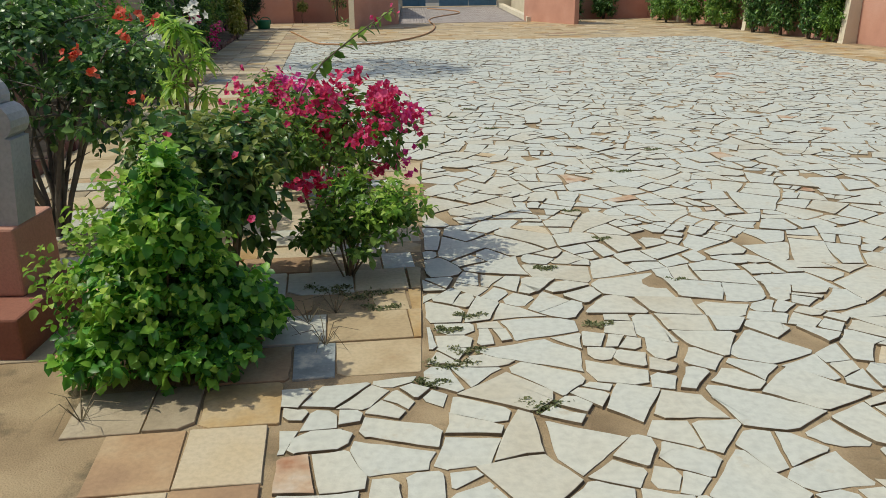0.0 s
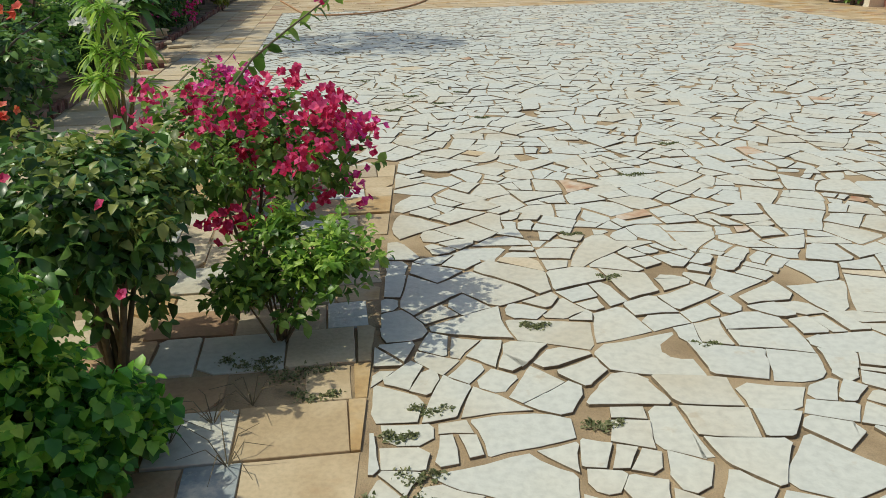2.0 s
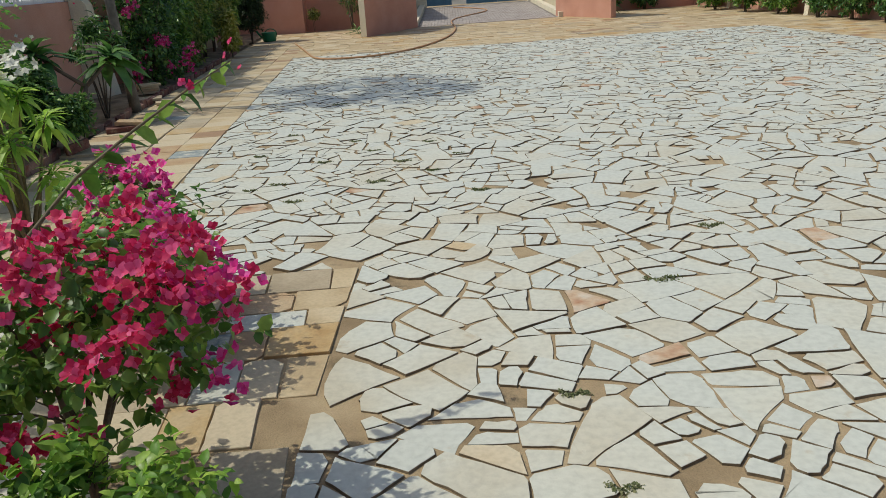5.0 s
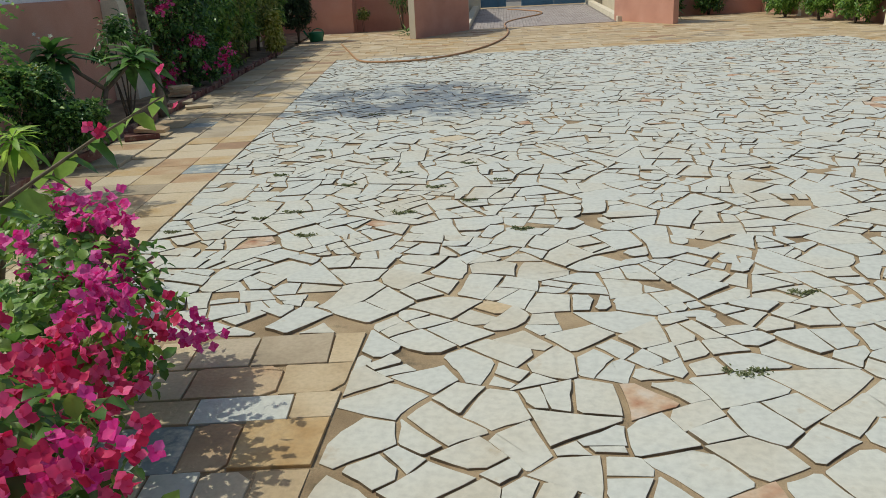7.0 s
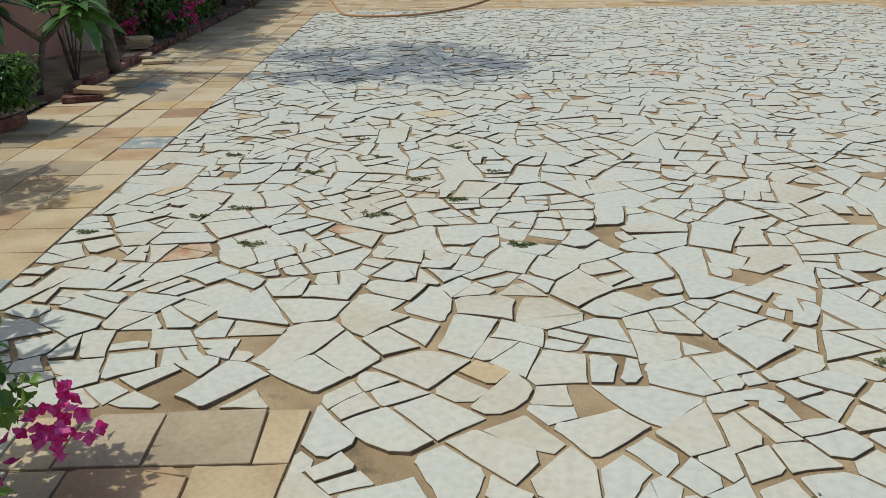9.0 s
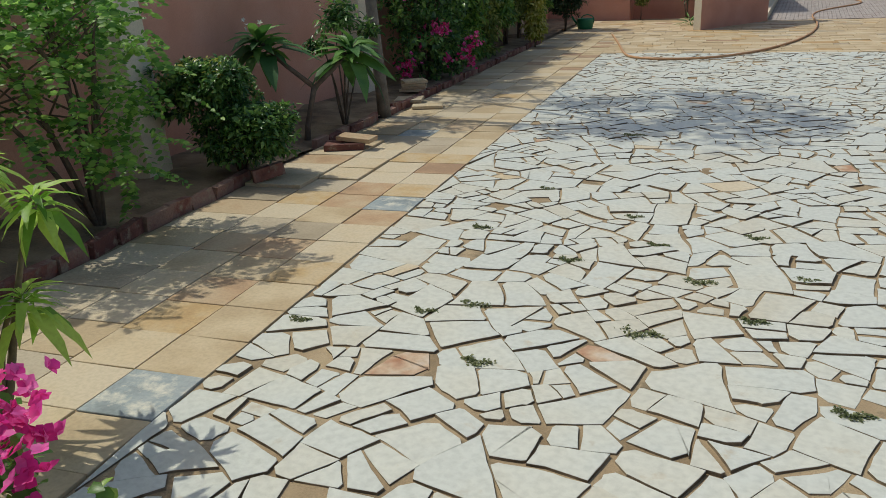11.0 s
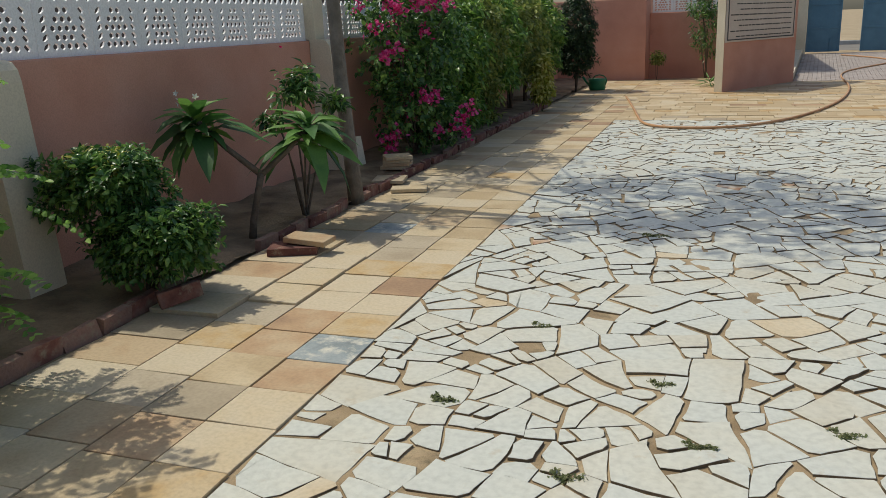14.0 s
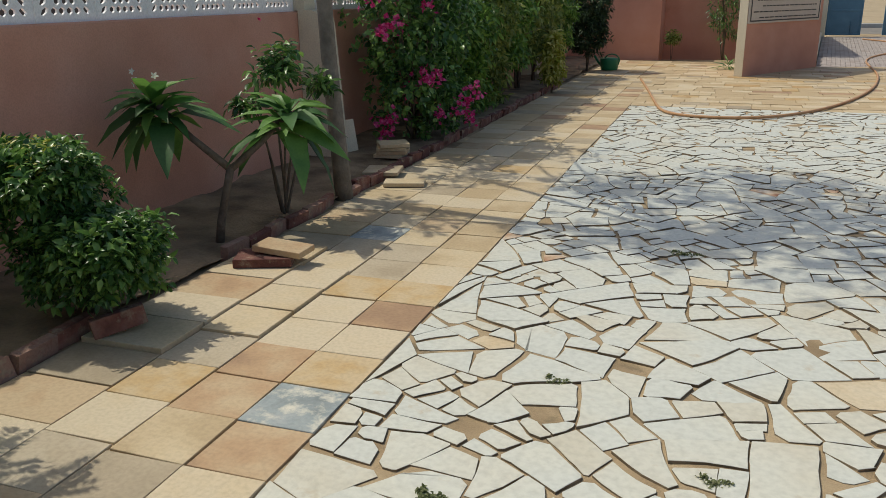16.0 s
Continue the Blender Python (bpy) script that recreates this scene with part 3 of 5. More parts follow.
def gate_leaf(x, width, turn, label):
    leaf = empty("gate_leaf", court_pose(x, GATE_Y - 0.05, 0.2, turn), label, "gate", "leaves of the gate")
    part("sheet", box_bm(0.03, -0.012, 0.05, width - 0.03, 0.0, 2.2), M_BLUE, leaf)
    for x0 in (0.0, width - 0.05):
        part("stile", box_bm(x0, -0.035, 0.02, x0 + 0.05, 0.02, 2.25, 0.005), M_BLUE, leaf)
    for z in (0.02, 0.75, 1.5, 2.2):
        part("rail", box_bm(0.051, -0.03, z, width - 0.051, 0.015, z + 0.05, 0.004), M_BLUE, leaf)
    part("bolt", tube_bm([(width * 0.7, -0.05, 0.05), (width * 0.7, -0.05, 0.45)], 0.012), M_BLUE, leaf)
    return leaf


gate_leaf(3.22, 1.02, 0, "blue painted sheet metal gate leaf, closed")
gate_leaf(4.85, 1.3, 0, "blue painted sheet metal gate leaf beside a gap")
gate_leaf(6.17, 1.26, 0, "blue painted sheet metal gate leaf, closed")
road = [(-60, 40.5), (70, 40.5), (70, 46), (-60, 46)]
flat("road", road, 0.09, M_ROAD, "dusty asphalt street beyond the gate", "road")
flat("verge", [(-60, 46), (70, 46), (70, 120), (-60, 120)], 0.13, M_DESERT, "dry sandy verge with scrub", "ground")
wall_box("road_kerb", -60, 45.9, 0.0, 70, 46.1, 0.26, M_GREY, "grey street kerb", 0.02, "kerb")
flat("apron", [(-8, 37.4), (16, 37.4), (16, 40.5), (-8, 40.5)], 0.1, M_SAND, "sandy strip in front of the gate", "ground")

def loose_slab(x, y, z, w, d, h, turn, mat, name, label, category, lean=0.0):
    bm = box_bm(-w / 2, -d / 2, 0, w / 2, d / 2, h, 0.004)
    ob = part(name, bm, mat)
    ob.matrix_basis = Matrix.Translation((x, y, z)) @ Euler((0, radians(lean), radians(turn))).to_matrix().to_4x4()
    return tagged(ob, label, category)


# ---------- planted island ----------
def shrub(name, base, lobes, label, category="shrub", stems=2, radius=0.012, seed=1, bark=None, forks=0):
    p = plant(name, base[0], base[1], label, category)
    o = Vector((base[0], base[1], 0))
    local = [((c[0] - o.x, c[1] - o.y, c[2] + 0.02), r) for c, r in lobes]
    branches(p, (0, 0, -0.02), lobe_tips(local, seed, stems), radius, bark or M_STEM, seed, "stem", forks=forks)
    return p, local


def near(base, pts):
    return [(x - base[0], y - base[1], z + 0.02) for x, y, z in pts]


# bright green shrub in front
B = (-1.12, 2.98)
p, lo = shrub("leafy_shrub", B, [((-1.16, 2.98, 0.30), (0.32, 0.30, 0.27)), ((-0.95, 3.06, 0.26), (0.22, 0.24, 0.20)), ((-1.08, 2.96, 0.56), (0.22, 0.22, 0.2)), ((-1.03, 2.94, 0.76), (0.11, 0.12, 0.14)), ((-0.98, 2.86, 0.14), (0.27, 0.22, 0.14)), ((-1.25, 2.84, 0.16), (0.25, 0.22, 0.15)), ((-0.86, 3.15, 0.16), (0.2, 0.24, 0.16))],
              "bright green leafy shrub with heart-shaped leaves beside the paving", seed=2, stems=3, radius=0.009)
leafy("foliage", p, lo, 1050, 6, 0.052, 0.038, L_BRIGHT, 21, 0.3, inner=0.3, round_leaf=True)
leafy("shoot_foliage", p, [((c[0] - 0.05, c[1], c[2] + r[2] * 0.5), (r[0] * 1.12, r[1] * 1.1, r[2] * 0.8)) for c, r in (lo[0], lo[2], lo[3])], 190, 6, 0.044, 0.03, L_LIME, 22, 0.1, inner=0.9, label="lime green young leaves on thin shoots", stalk=1.6)
# dark shrub with shining leaves
B = (-1.08, 3.78)
p, lo = shrub("dark_shrub", B, [((-1.12, 3.74, 0.55), (0.34, 0.34, 0.32)), ((-0.96, 3.74, 0.56), (0.22, 0.24, 0.22)), ((-1.32, 3.95, 0.62), (0.28, 0.28, 0.26)), ((-1.0, 4.0, 0.68), (0.24, 0.24, 0.2))],
              "dark green glossy hibiscus shrub with red buds", seed=3, stems=3, radius=0.014)
leafy("foliage", p, lo, 520, 6, 0.07, 0.045, L_DARK, 31, 0.3, inner=0.4)
leafy("young_foliage", p, [((c[0], c[1], c[2] + r[2] * 0.55), (r[0], r[1], r[2] * 0.55)) for c, r in lo], 150, 5, 0.055, 0.032, L_OLIVE, 32, 0.1, inner=0.85, label="yellowish green young leaves")
flowers("bud", p, near(B, [(-0.83, 3.36, 0.50), (-0.9, 3.5, 0.75), (-1.2, 3.5, 0.85)]), F_RED, 33, 0.008, 1, 0.024, 5, label="red hibiscus bud")


def bougainvillea(name, base, lobes, clusters, colours, seed, label, count=420, leaf=0.05, spread=0.046, heads=22, petal=0.025, leaf_mat=L_MID):
    p, lo = shrub(name, base, lobes, label, "bougainvillea", 3, 0.012, seed, M_BARK, 1)
    leafy("foliage", p, lo, count, 5, leaf, leaf * 0.68, leaf_mat, seed + 1, 0.25, inner=0.4, round_leaf=True)
    for mat, pts, lab in ((colours[0], clusters[0], "bright flower bracts"), (colours[1], clusters[1], "magenta flower bracts")):
        for i, q in enumerate(pts):
            flowers("blossom", p, near(base, [q]), mat, seed * 10 + i, spread, heads, petal, 4, 0.85, lab)
    return p


rf = random.Random(8)


def scatter_on(lobes, count, low=-0.2, way=(0.4, -0.4, 0.5), pull=0.6):
    pts = []
    while len(pts) < count:
        c, r = rf.choice(lobes)
        d = Vector((rf.gauss(0, 1), rf.gauss(0, 1), rf.gauss(0, 1))).normalized()
        if d.dot(Vector(way)) < low:
            continue
        pts.append((c[0] + d.x * r[0], c[1] + d.y * r[1], c[2] + d.z * r[2]))
    return pts


lob = [((-0.62, 4.55, 0.62), (0.34, 0.36, 0.30)), ((-0.40, 4.55, 0.66), (0.22, 0.28, 0.24)), ((-0.95, 4.65, 0.62), (0.34, 0.34, 0.26))]
red = scatter_on(lob, 15, 0.15, (0.6, -0.5, 0.45)) + [(-0.33, 4.44, 0.88), (-0.36, 4.8, 0.67), (-0.62, 4.46, 0.91), (-0.49, 4.66, 0.93), (-0.94, 4.63, 0.84), (-0.42, 4.26, 0.68), (-0.30, 4.32, 0.86), (-0.24, 4.40, 0.82), (-0.34, 4.3, 0.74), (-1.2, 4.8, 0.86), (-0.75, 4.2, 0.42), (-0.66, 4.2, 0.45)]
mag = scatter_on(lob[1:2], 3, 0.6, (0.9, 0.1, 0.0))
boug = bougainvillea("bougainvillea", (-0.72, 4.6), lob, (red, mag), (F_RED, F_MAGENTA), 41, "bougainvillea bush thick with crimson and magenta bracts")
# its long arching shoot
BB = Vector((-0.72, 4.6, -0.02))
arch = [Vector(q) - BB for q in ((-0.85, 4.55, 0.70), (-0.80, 4.68, 0.88), (-0.70, 4.85, 1.02), (-0.56, 5.0, 1.13), (-0.42, 5.14, 1.23), (-0.29, 5.27, 1.31))]
shoot = part("arching_shoot", tube_bm(arch, [0.008, 0.007, 0.006, 0.005, 0.004, 0.002], 6), M_STEM, boug, smooth=True)
rng = np.random.default_rng(5)
ap, aa = [], []
for i in range(34):
    f = i / 33 * 4.98
    q = arch[int(f)].lerp(arch[int(f) + 1], f - int(f))
    ap.append(q)
    aa.append((0.7 * (-1) ** i + 0.3 * rng.normal(), 0.5 + 0.3 * rng.normal(), -0.55 + 0.35 * rng.normal()))
La = 0.085 * (0.7 + 0.5 * rng.random(34))
part("shoot_foliage", leaves_mesh("shoot_foliage", np.array(ap), np.array(aa), unit(np.array([0, 0, 1.0]) + 0.4 * rng.normal(size=(34, 3))), La, La * 0.62, L_MID, 0.15, 0.2, True), None, shoot)
flowers("shoot_blossom", shoot, [tuple(arch[-1]), tuple(arch[-2])], F_RED, 77, 0.03, 3, 0.018, 4, label="red young bracts")

# small round-leaved bush
B = (-0.50, 4.02)
p, lo = shrub("low_bush", B, [((-0.46, 4.0, 0.27), (0.24, 0.22, 0.20)), ((-0.27, 4.06, 0.35), (0.20, 0.22, 0.14)), ((-0.64, 3.97, 0.25), (0.17, 0.2, 0.13)), ((-0.48, 4.08, 0.46), (0.12, 0.14, 0.10))], "loose low green bush leaning over the paving edge", seed=5, stems=4, radius=0.006, forks=1)
leafy("foliage", p, lo, 215, 6, 0.054, 0.032, L_MID, 51, 0.1, inner=0.25, round_leaf=True, stalk=1.1)
leafy("young_foliage", p, [((c[0], c[1], c[2] + r[2] * 0.5), (r[0], r[1], r[2] * 0.7)) for c, r in lo], 90, 6, 0.044, 0.026, L_LIME, 52, 0.0, inner=0.9, label="light green young leaves", stalk=1.8)

# second bougainvillea, magenta
lob = [((-1.10, 5.95, 0.40), (0.34, 0.40, 0.30)), ((-0.95, 5.6, 0.42), (0.30, 0.34, 0.28)), ((-1.30, 6.25, 0.55), (0.26, 0.28, 0.24))]
mag = scatter_on(lob[2:], 6, 0.1, (0.5, -0.2, 0.8)) + scatter_on(lob[:2], 5, 0.55, (0.5, -0.2, 0.85)) + [(-1.36, 6.46, 0.71), (-1.08, 6.24, 0.45), (-0.84, 6.40, 0.16), (-0.78, 6.2, 0.2), (-1.25, 6.35, 0.62), (-1.0, 6.1, 0.5)]
red = [(-0.756, 5.33, 0.6), (-0.70, 5.4, 0.5), (-0.66, 5.45, 0.42), (-0.8, 5.3, 0.52)] + scatter_on(lob[1:2], 3, 0.2, (0.6, -0.6, 0.4))
bougainvillea("bougainvillea", (-1.08, 5.9), lob, (red, mag), (F_RED, F_MAGENTA), 45, "bougainvillea bush with bright magenta bracts beside the walkway", 560, heads=20, petal=0.028)


# white frangipani shrub with long narrow leaves
def rosette(parent, c, way, count, length, width, mat, seed, name="leaf_rosette", droop=0.55, fall=1.45):
    rng = np.random.default_rng(seed)
    way = np.array(way, float)
    way = way / np.linalg.norm(way)
    a = unit(np.cross(way, rng.normal(size=3)))
    b = np.cross(way, a)
    k = np.arange(count)
    ang = k * 2.4 + 0.3 * rng.random(count)
    f = k / count
    rad = a * np.cos(ang)[:, None] + b * np.sin(ang)[:, None]
    axis = rad + way * (0.8 - fall * f)[:, None] + 0.12 * rng.normal(size=(count, 3))
    pos = np.array(c) - way * (f * length * 0.35)[:, None]
    L = length * (0.55 + 0.5 * rng.random(count)) * (0.7 + 0.5 * f)
    me = leaves_mesh(name, pos, axis, np.repeat([[0, 0, 1.0]], count, 0) + 0.2 * rng.normal(size=(count, 3)), L, L * width, mat, 0.12, droop)
    return part(name, me, mat, parent)


B = (-2.27, 7.05)
p = plant("white_frangipani", *B, "young frangipani with white flowers and narrow drooping leaves", "shrub")
heads = [(-2.19, 6.90, 1.14), (-2.08, 6.98, 1.05), (-2.35, 7.10, 1.17), (-2.45, 7.30, 0.97), (-2.10, 7.25, 0.87), (-2.30, 6.95, 0.84), (-2.12, 6.85, 0.82), (-2.22, 6.80, 0.67), (-2.40, 7.00, 0.62), (-2.05, 7.10, 0.57)]
branches(p, (0, 0, 0), near(B, heads), 0.018, M_STEM, 6, "stem", 0.03)
for i, q in enumerate(near(B, heads)):
    rosette(p, q, (0.2 * (i % 3 - 1), 0.2 * (i % 2) - 0.1, 1), 32, 0.20, 0.24, L_LIME, 60 + i, droop=0.45)
for i, q in enumerate(near(B, [(-2.08, 6.92, 1.22), (-2.12, 7.08, 1.26), (-2.04, 7.0, 1.16), (-2.30, 6.80, 1.02)])):
    flowers("blossom", p, [q], F_WHITE, 80 + i, 0.045, 6, 0.042, 5, 0.6, "white frangipani flowers")

# orange-flowered shrub with woody trunk
B = (-2.35, 4.75)
p, lo = shrub("flowering_shrub", B, [((-2.05, 4.85, 0.80), (0.34, 0.40, 0.28)), ((-2.5, 5.0, 1.05), (0.42, 0.45, 0.32)), ((-1.9, 5.0, 1.0), (0.26, 0.34, 0.22)), ((-2.7, 4.4, 0.95), (0.3, 0.4, 0.3)), ((-2.6, 5.4, 1.25), (0.45, 0.45, 0.3))],
              "tall green shrub with orange-red flowers and a twisted grey trunk", seed=7, stems=3, radius=0.018, bark=M_PALM, forks=3)
leafy("foliage", p, lo, 640, 6, 0.064, 0.042, L_DARK, 71, 0.3, inner=0.4, round_leaf=True)
for i, q in enumerate(near(B, [(-1.56, 4.2, 1.33), (-1.62, 4.25, 1.32), (-2.06, 4.66, 1.09), (-2.0, 4.5, 1.12), (-1.9, 4.45, 1.0), (-1.7, 4.5, 0.85), (-1.48, 4.3, 1.28), (-1.75, 4.6, 1.2)])):
    flowers("blossom", p, [q], F_ORANGE, 90 + i, 0.025, 5, 0.027, 5, 0.8, "orange-red flowers")

# carved headstone-like slab on a pink pedestal
ped = empty("pedestal", Matrix.Translation((-2.27, 3.34, -0.02)), "stepped pink pedestal carrying a scalloped grey slab", "pedestal")
part("lower_block", box_bm(-0.8, -0.3, 0, 0.53, 0.34, 0.20, 0.012), M_RED, ped)
part("upper_block", box_bm(-0.7, -0.05, 0.20, 0.44, 0.32, 0.51, 0.012), M_PINK, ped)
bm = bmesh.new()
prof = [(0.44, 0.51), (0.47, 0.88)]
for cx, cz, rad, a0, a1 in ((0.41, 0.95, 0.075, -60, 75), (0.34, 1.05, 0.08, -35, 80), (0.16, 1.09, 0.13, 5, 95)):
    prof += [(cx + rad * math.cos(radians(a0 + (a1 - a0) * k / 6)), cz + rad * math.sin(radians(a0 + (a1 - a0) * k / 6))) for k in range(7)]
prof += [(-0.12, 1.25), (-0.35, 1.22), (-0.6, 1.13), (-0.66, 0.51)]
fr = [bm.verts.new((x, 0.0, z)) for x, z in prof]
bk = [bm.verts.new((x, 0.16, z)) for x, z in prof]
bm.faces.new(fr)
bm.faces.new(bk[::-1])
for i in range(len(prof)):
    j = (i + 1) % len(prof)
    bm.faces.new((fr[j], fr[i], bk[i], bk[j]))
bmesh.ops.recalc_face_normals(bm, faces=bm.faces[:])
part("scalloped_slab", bm, M_GREY, ped, "grey slab with scalloped outline")

# ---------- bed along the left wall ----------
B = (-3.95, 9.05)
p = plant("feathery_tree", *B, "small many-stemmed tree with feathery compound leaves", "tree")
tips = [(-3.7, 8.6, 1.3), (-4.0, 8.9, 1.65), (-3.55, 8.95, 1.35), (-4.0, 9.2, 1.45), (-4.2, 9.1, 1.6), (-4.3, 8.6, 1.5), (-3.9, 8.2, 1.4), (-4.0, 9.1, 1.0), (-4.3, 8.1, 1.3)]
branches(p, (0, 0, 0), near(B, tips), 0.02, M_BARK, 13, "stem", 0.08, forks=3)
rng = np.random.default_rng(14)
lob = [(np.array(q) + np.array([-0.03, 0.0, 0]), (0.31, 0.31, 0.38)) for q in near(B, tips)] + [(np.array(q), (0.2, 0.2, 0.3)) for q in near(B, [(-3.55, 8.95, 0.8), (-3.8, 8.5, 0.8), (-3.62, 9.1, 0.5), (-3.5, 9.2, 0.95)])]
sp, sw = shoots(lob, 480, rng, 0.1)
P, A, Lf = [], [], []
for q, w in zip(sp, sw):
    w = unit(w + rng.normal(size=3) * 0.6 - np.array([0, 0, 0.35]))
    s = unit(np.cross(w, [0, 0, 1.0]))
    n = rng.integers(6, 10)
    for i in range(n):
        for sgn in (-1, 1):
            P.append(q + w * 0.030 * i - np.array([0, 0, 0.0012 * i * i]))
            A.append(s * sgn + w * 0.35)
            Lf.append(0.060 * (1 - 0.3 * abs(i / n - 0.4)))
Lf = np.array(Lf)
tagged(part("foliage", leaves_mesh("foliage", np.array(P), np.array(A), np.repeat([[0.35, -0.55, 0.6]], len(P), 0) + 0.45 * rng.normal(size=(len(P), 3)), Lf, Lf * 0.5, L_FEATHER, 0.08, 0.12, True), None, p), kind="stuff")

# clipped two-tier topiary
B = (-3.95, 10.52)
p, lo = shrub("topiary_bush", B, [((-4.22, 10.5, 0.70), (0.33, 0.30, 0.22)), ((-4.08, 10.46, 0.76), (0.25, 0.26, 0.15)), ((-3.88, 10.50, 0.36), (0.33, 0.28, 0.20)), ((-3.72, 10.50, 0.45), (0.24, 0.24, 0.15))],
              "dark green topiary clipped in two rounded tiers", seed=15, stems=4, radius=0.014, bark=M_BARK)
leafy("foliage", p, lo, 1700, 6, 0.058, 0.028, L_DARK, 151, 0.05, inner=0.75, clipped=True, spread=0.7)
leafy("young_foliage", p, [((c[0], c[1], c[2] + r[2] * 0.6), (r[0] * 0.8, r[1] * 0.8, r[2] * 0.5)) for c, r in lo[:2]], 120, 5, 0.045, 0.02, L_YELLOW, 152, 0.0, inner=0.9, label="yellow-green young leaves")

# forked frangipani with two leaf heads
B = (-4.12, 11.86)
p = plant("forked_frangipani", *B, "bare-stemmed frangipani forked into two heads of long leaves", "tree")
part("trunk", tube_bm([(-0.09, -0.05, 0), (-0.07, -0.03, 0.2), (-0.03, 0.01, 0.42), (0.0, 0.03, 0.56)], [0.032, 0.028, 0.026, 0.027], 8), M_BARK, p, smooth=True)
heads = [((-4.62, 11.75, 0.98), (-0.35, -0.1, 1)), ((-3.98, 12.38, 0.86), (0.15, 0.3, 1))]
for i, (q, w) in enumerate(heads):
    l = near(B, [q])[0]
    part("limb", tube_bm([(0, 0.03, 0.55), tuple(Vector((0, 0.03, 0.55)).lerp(Vector(l), 0.5) + Vector((0, 0, -0.02))), l], [0.026, 0.022, 0.02], 8), M_BARK, p, smooth=True)
    rosette(p, l, w, 38, 0.46, 0.32, L_FRANGI, 160 + i, droop=0.4, fall=1.1)
flowers("blossom", p, near(B, [(-4.66, 11.72, 1.13)]), F_WHITE, 165, 0.05, 4, 0.03, 5, 0.5, "a few white flowers")

# thin small tree behind it
B = (-4.28, 12.62)
p, lo = shrub("small_tree", B, [((-4.38, 12.74, 1.12), (0.24, 0.26, 0.18)), ((-4.15, 13.0, 0.98), (0.13, 0.15, 0.12)), ((-4.45, 12.5, 0.86), (0.12, 0.12, 0.08))], "thin sapling with dark narrow leaves", "tree", 2, 0.012, 17, M_BARK)
leafy("foliage", p, lo, 85, 6, 0.10, 0.036, L_DARK, 171, 0.3, inner=0.3)
flowers("blossom", p, near(B, [(-4.5, 12.75, 1.45)]), F_RED, 175, 0.006, 1, 0.016, 5, label="single red flower")

# tall tree: only its trunk is seen, the crown casts the round shade
B = (-4.20, 13.32)
p = plant("tall_tree", *B, "tall slender tree with ringed grey trunk and high crown", "tree")
TOP = Vector((-0.25, 0.1, 4.9))
pts = [Vector((0, 0, -0.02)), Vector((-0.03, -0.01, 0.5)), Vector((-0.07, -0.02, 1.2)), Vector((-0.12, 0.0, 2.2)), Vector((-0.18, 0.05, 3.5)), TOP]
part("trunk", tube_bm(pts, [0.078, 0.068, 0.063, 0.06, 0.055, 0.03], 12), M_PALM, p, smooth=True)
lob = [(tuple(TOP + Vector((o[0], o[1] * 1.3 - 0.1, o[2])) + Vector((-0.1, 0.75, 0))), (r[0] * 1.1, r[1] * 1.15, r[2])) for o, r in (((-0.5, -0.5, 0.2), (0.8, 0.7, 0.4)), ((0.5, -0.5, 0.3), (0.85, 0.7, 0.4)), ((0.9, 0.3, 0.2), (0.8, 0.75, 0.4)), ((-0.2, 0.4, 0.3), (0.9, 0.8, 0.4)), ((0.3, 1.1, 0.1), (0.9, 0.6, 0.35)), ((1.5, 0.0, 0.0), (0.6, 0.6, 0.3)), ((-1.0, 0.6, 0.1), (0.6, 0.6, 0.3)), ((-1.1, -0.7, -1.6), (0.55, 0.5, 0.3)), ((-1.2, 0.5, -1.75), (0.6, 0.6, 0.3)), ((-0.9, 1.5, -1.6), (0.5, 0.5, 0.3)))]
branches(p, tuple(TOP), lobe_tips(lob, 18, 2), 0.03, M_BARK, 18, "limb", 0.1)
leafy("crown", p, lob, 640, 7, 0.15, 0.045, L_MID, 181, 0.3, inner=0.15)

# tall bougainvillea against the wall
lob = [((-4.95, 15.7, 0.55), (0.40, 0.5, 0.5)), ((-5.0, 15.75, 1.15), (0.48, 0.6, 0.5)), ((-5.0, 15.6, 1.75), (0.42, 0.6, 0.4)), ((-4.75, 16.1, 0.45), (0.42, 0.4, 0.45)), ((-4.85, 16.3, 1.4), (0.45, 0.5, 0.6))]
mag = scatter_on(lob, 26, 0.25, (0.7, -0.6, 0.1)) + scatter_on(lob[2:3], 9, -0.1, (0.3, -0.8, 0.4))
bougainvillea("bougainvillea", (-4.95, 15.9), lob, ([], mag), (F_RED, F_PINK), 47, "tall bougainvillea with magenta bracts climbing the pink wall", 950, 0.075, 0.055, 18, 0.034, L_DARK)


def court_shrub(name, x, y, lobes, label, count, leaf, width, mat, seed, bark=M_BARK, stems=2, per=6, droop=0.3, inner=0.35, category="shrub", radius=0.02):
    """A shrub given in the court's axes; the lobes are offsets from its foot."""
    q = court(x, y)
    p = empty(name, Matrix.Translation((q.x, q.y, -0.02)), label, category)
    turn = COURT.to_3x3()
    lo = [(tuple(turn @ Vector(c)), r) for c, r in lobes]
    branches(p, (0, 0, 0), lobe_tips(lo, seed, stems), radius, bark, seed, "stem", forks=1)
    leafy("foliage", p, lo, count, per, leaf, width, mat, seed * 7, droop, inner=inner)
    return p


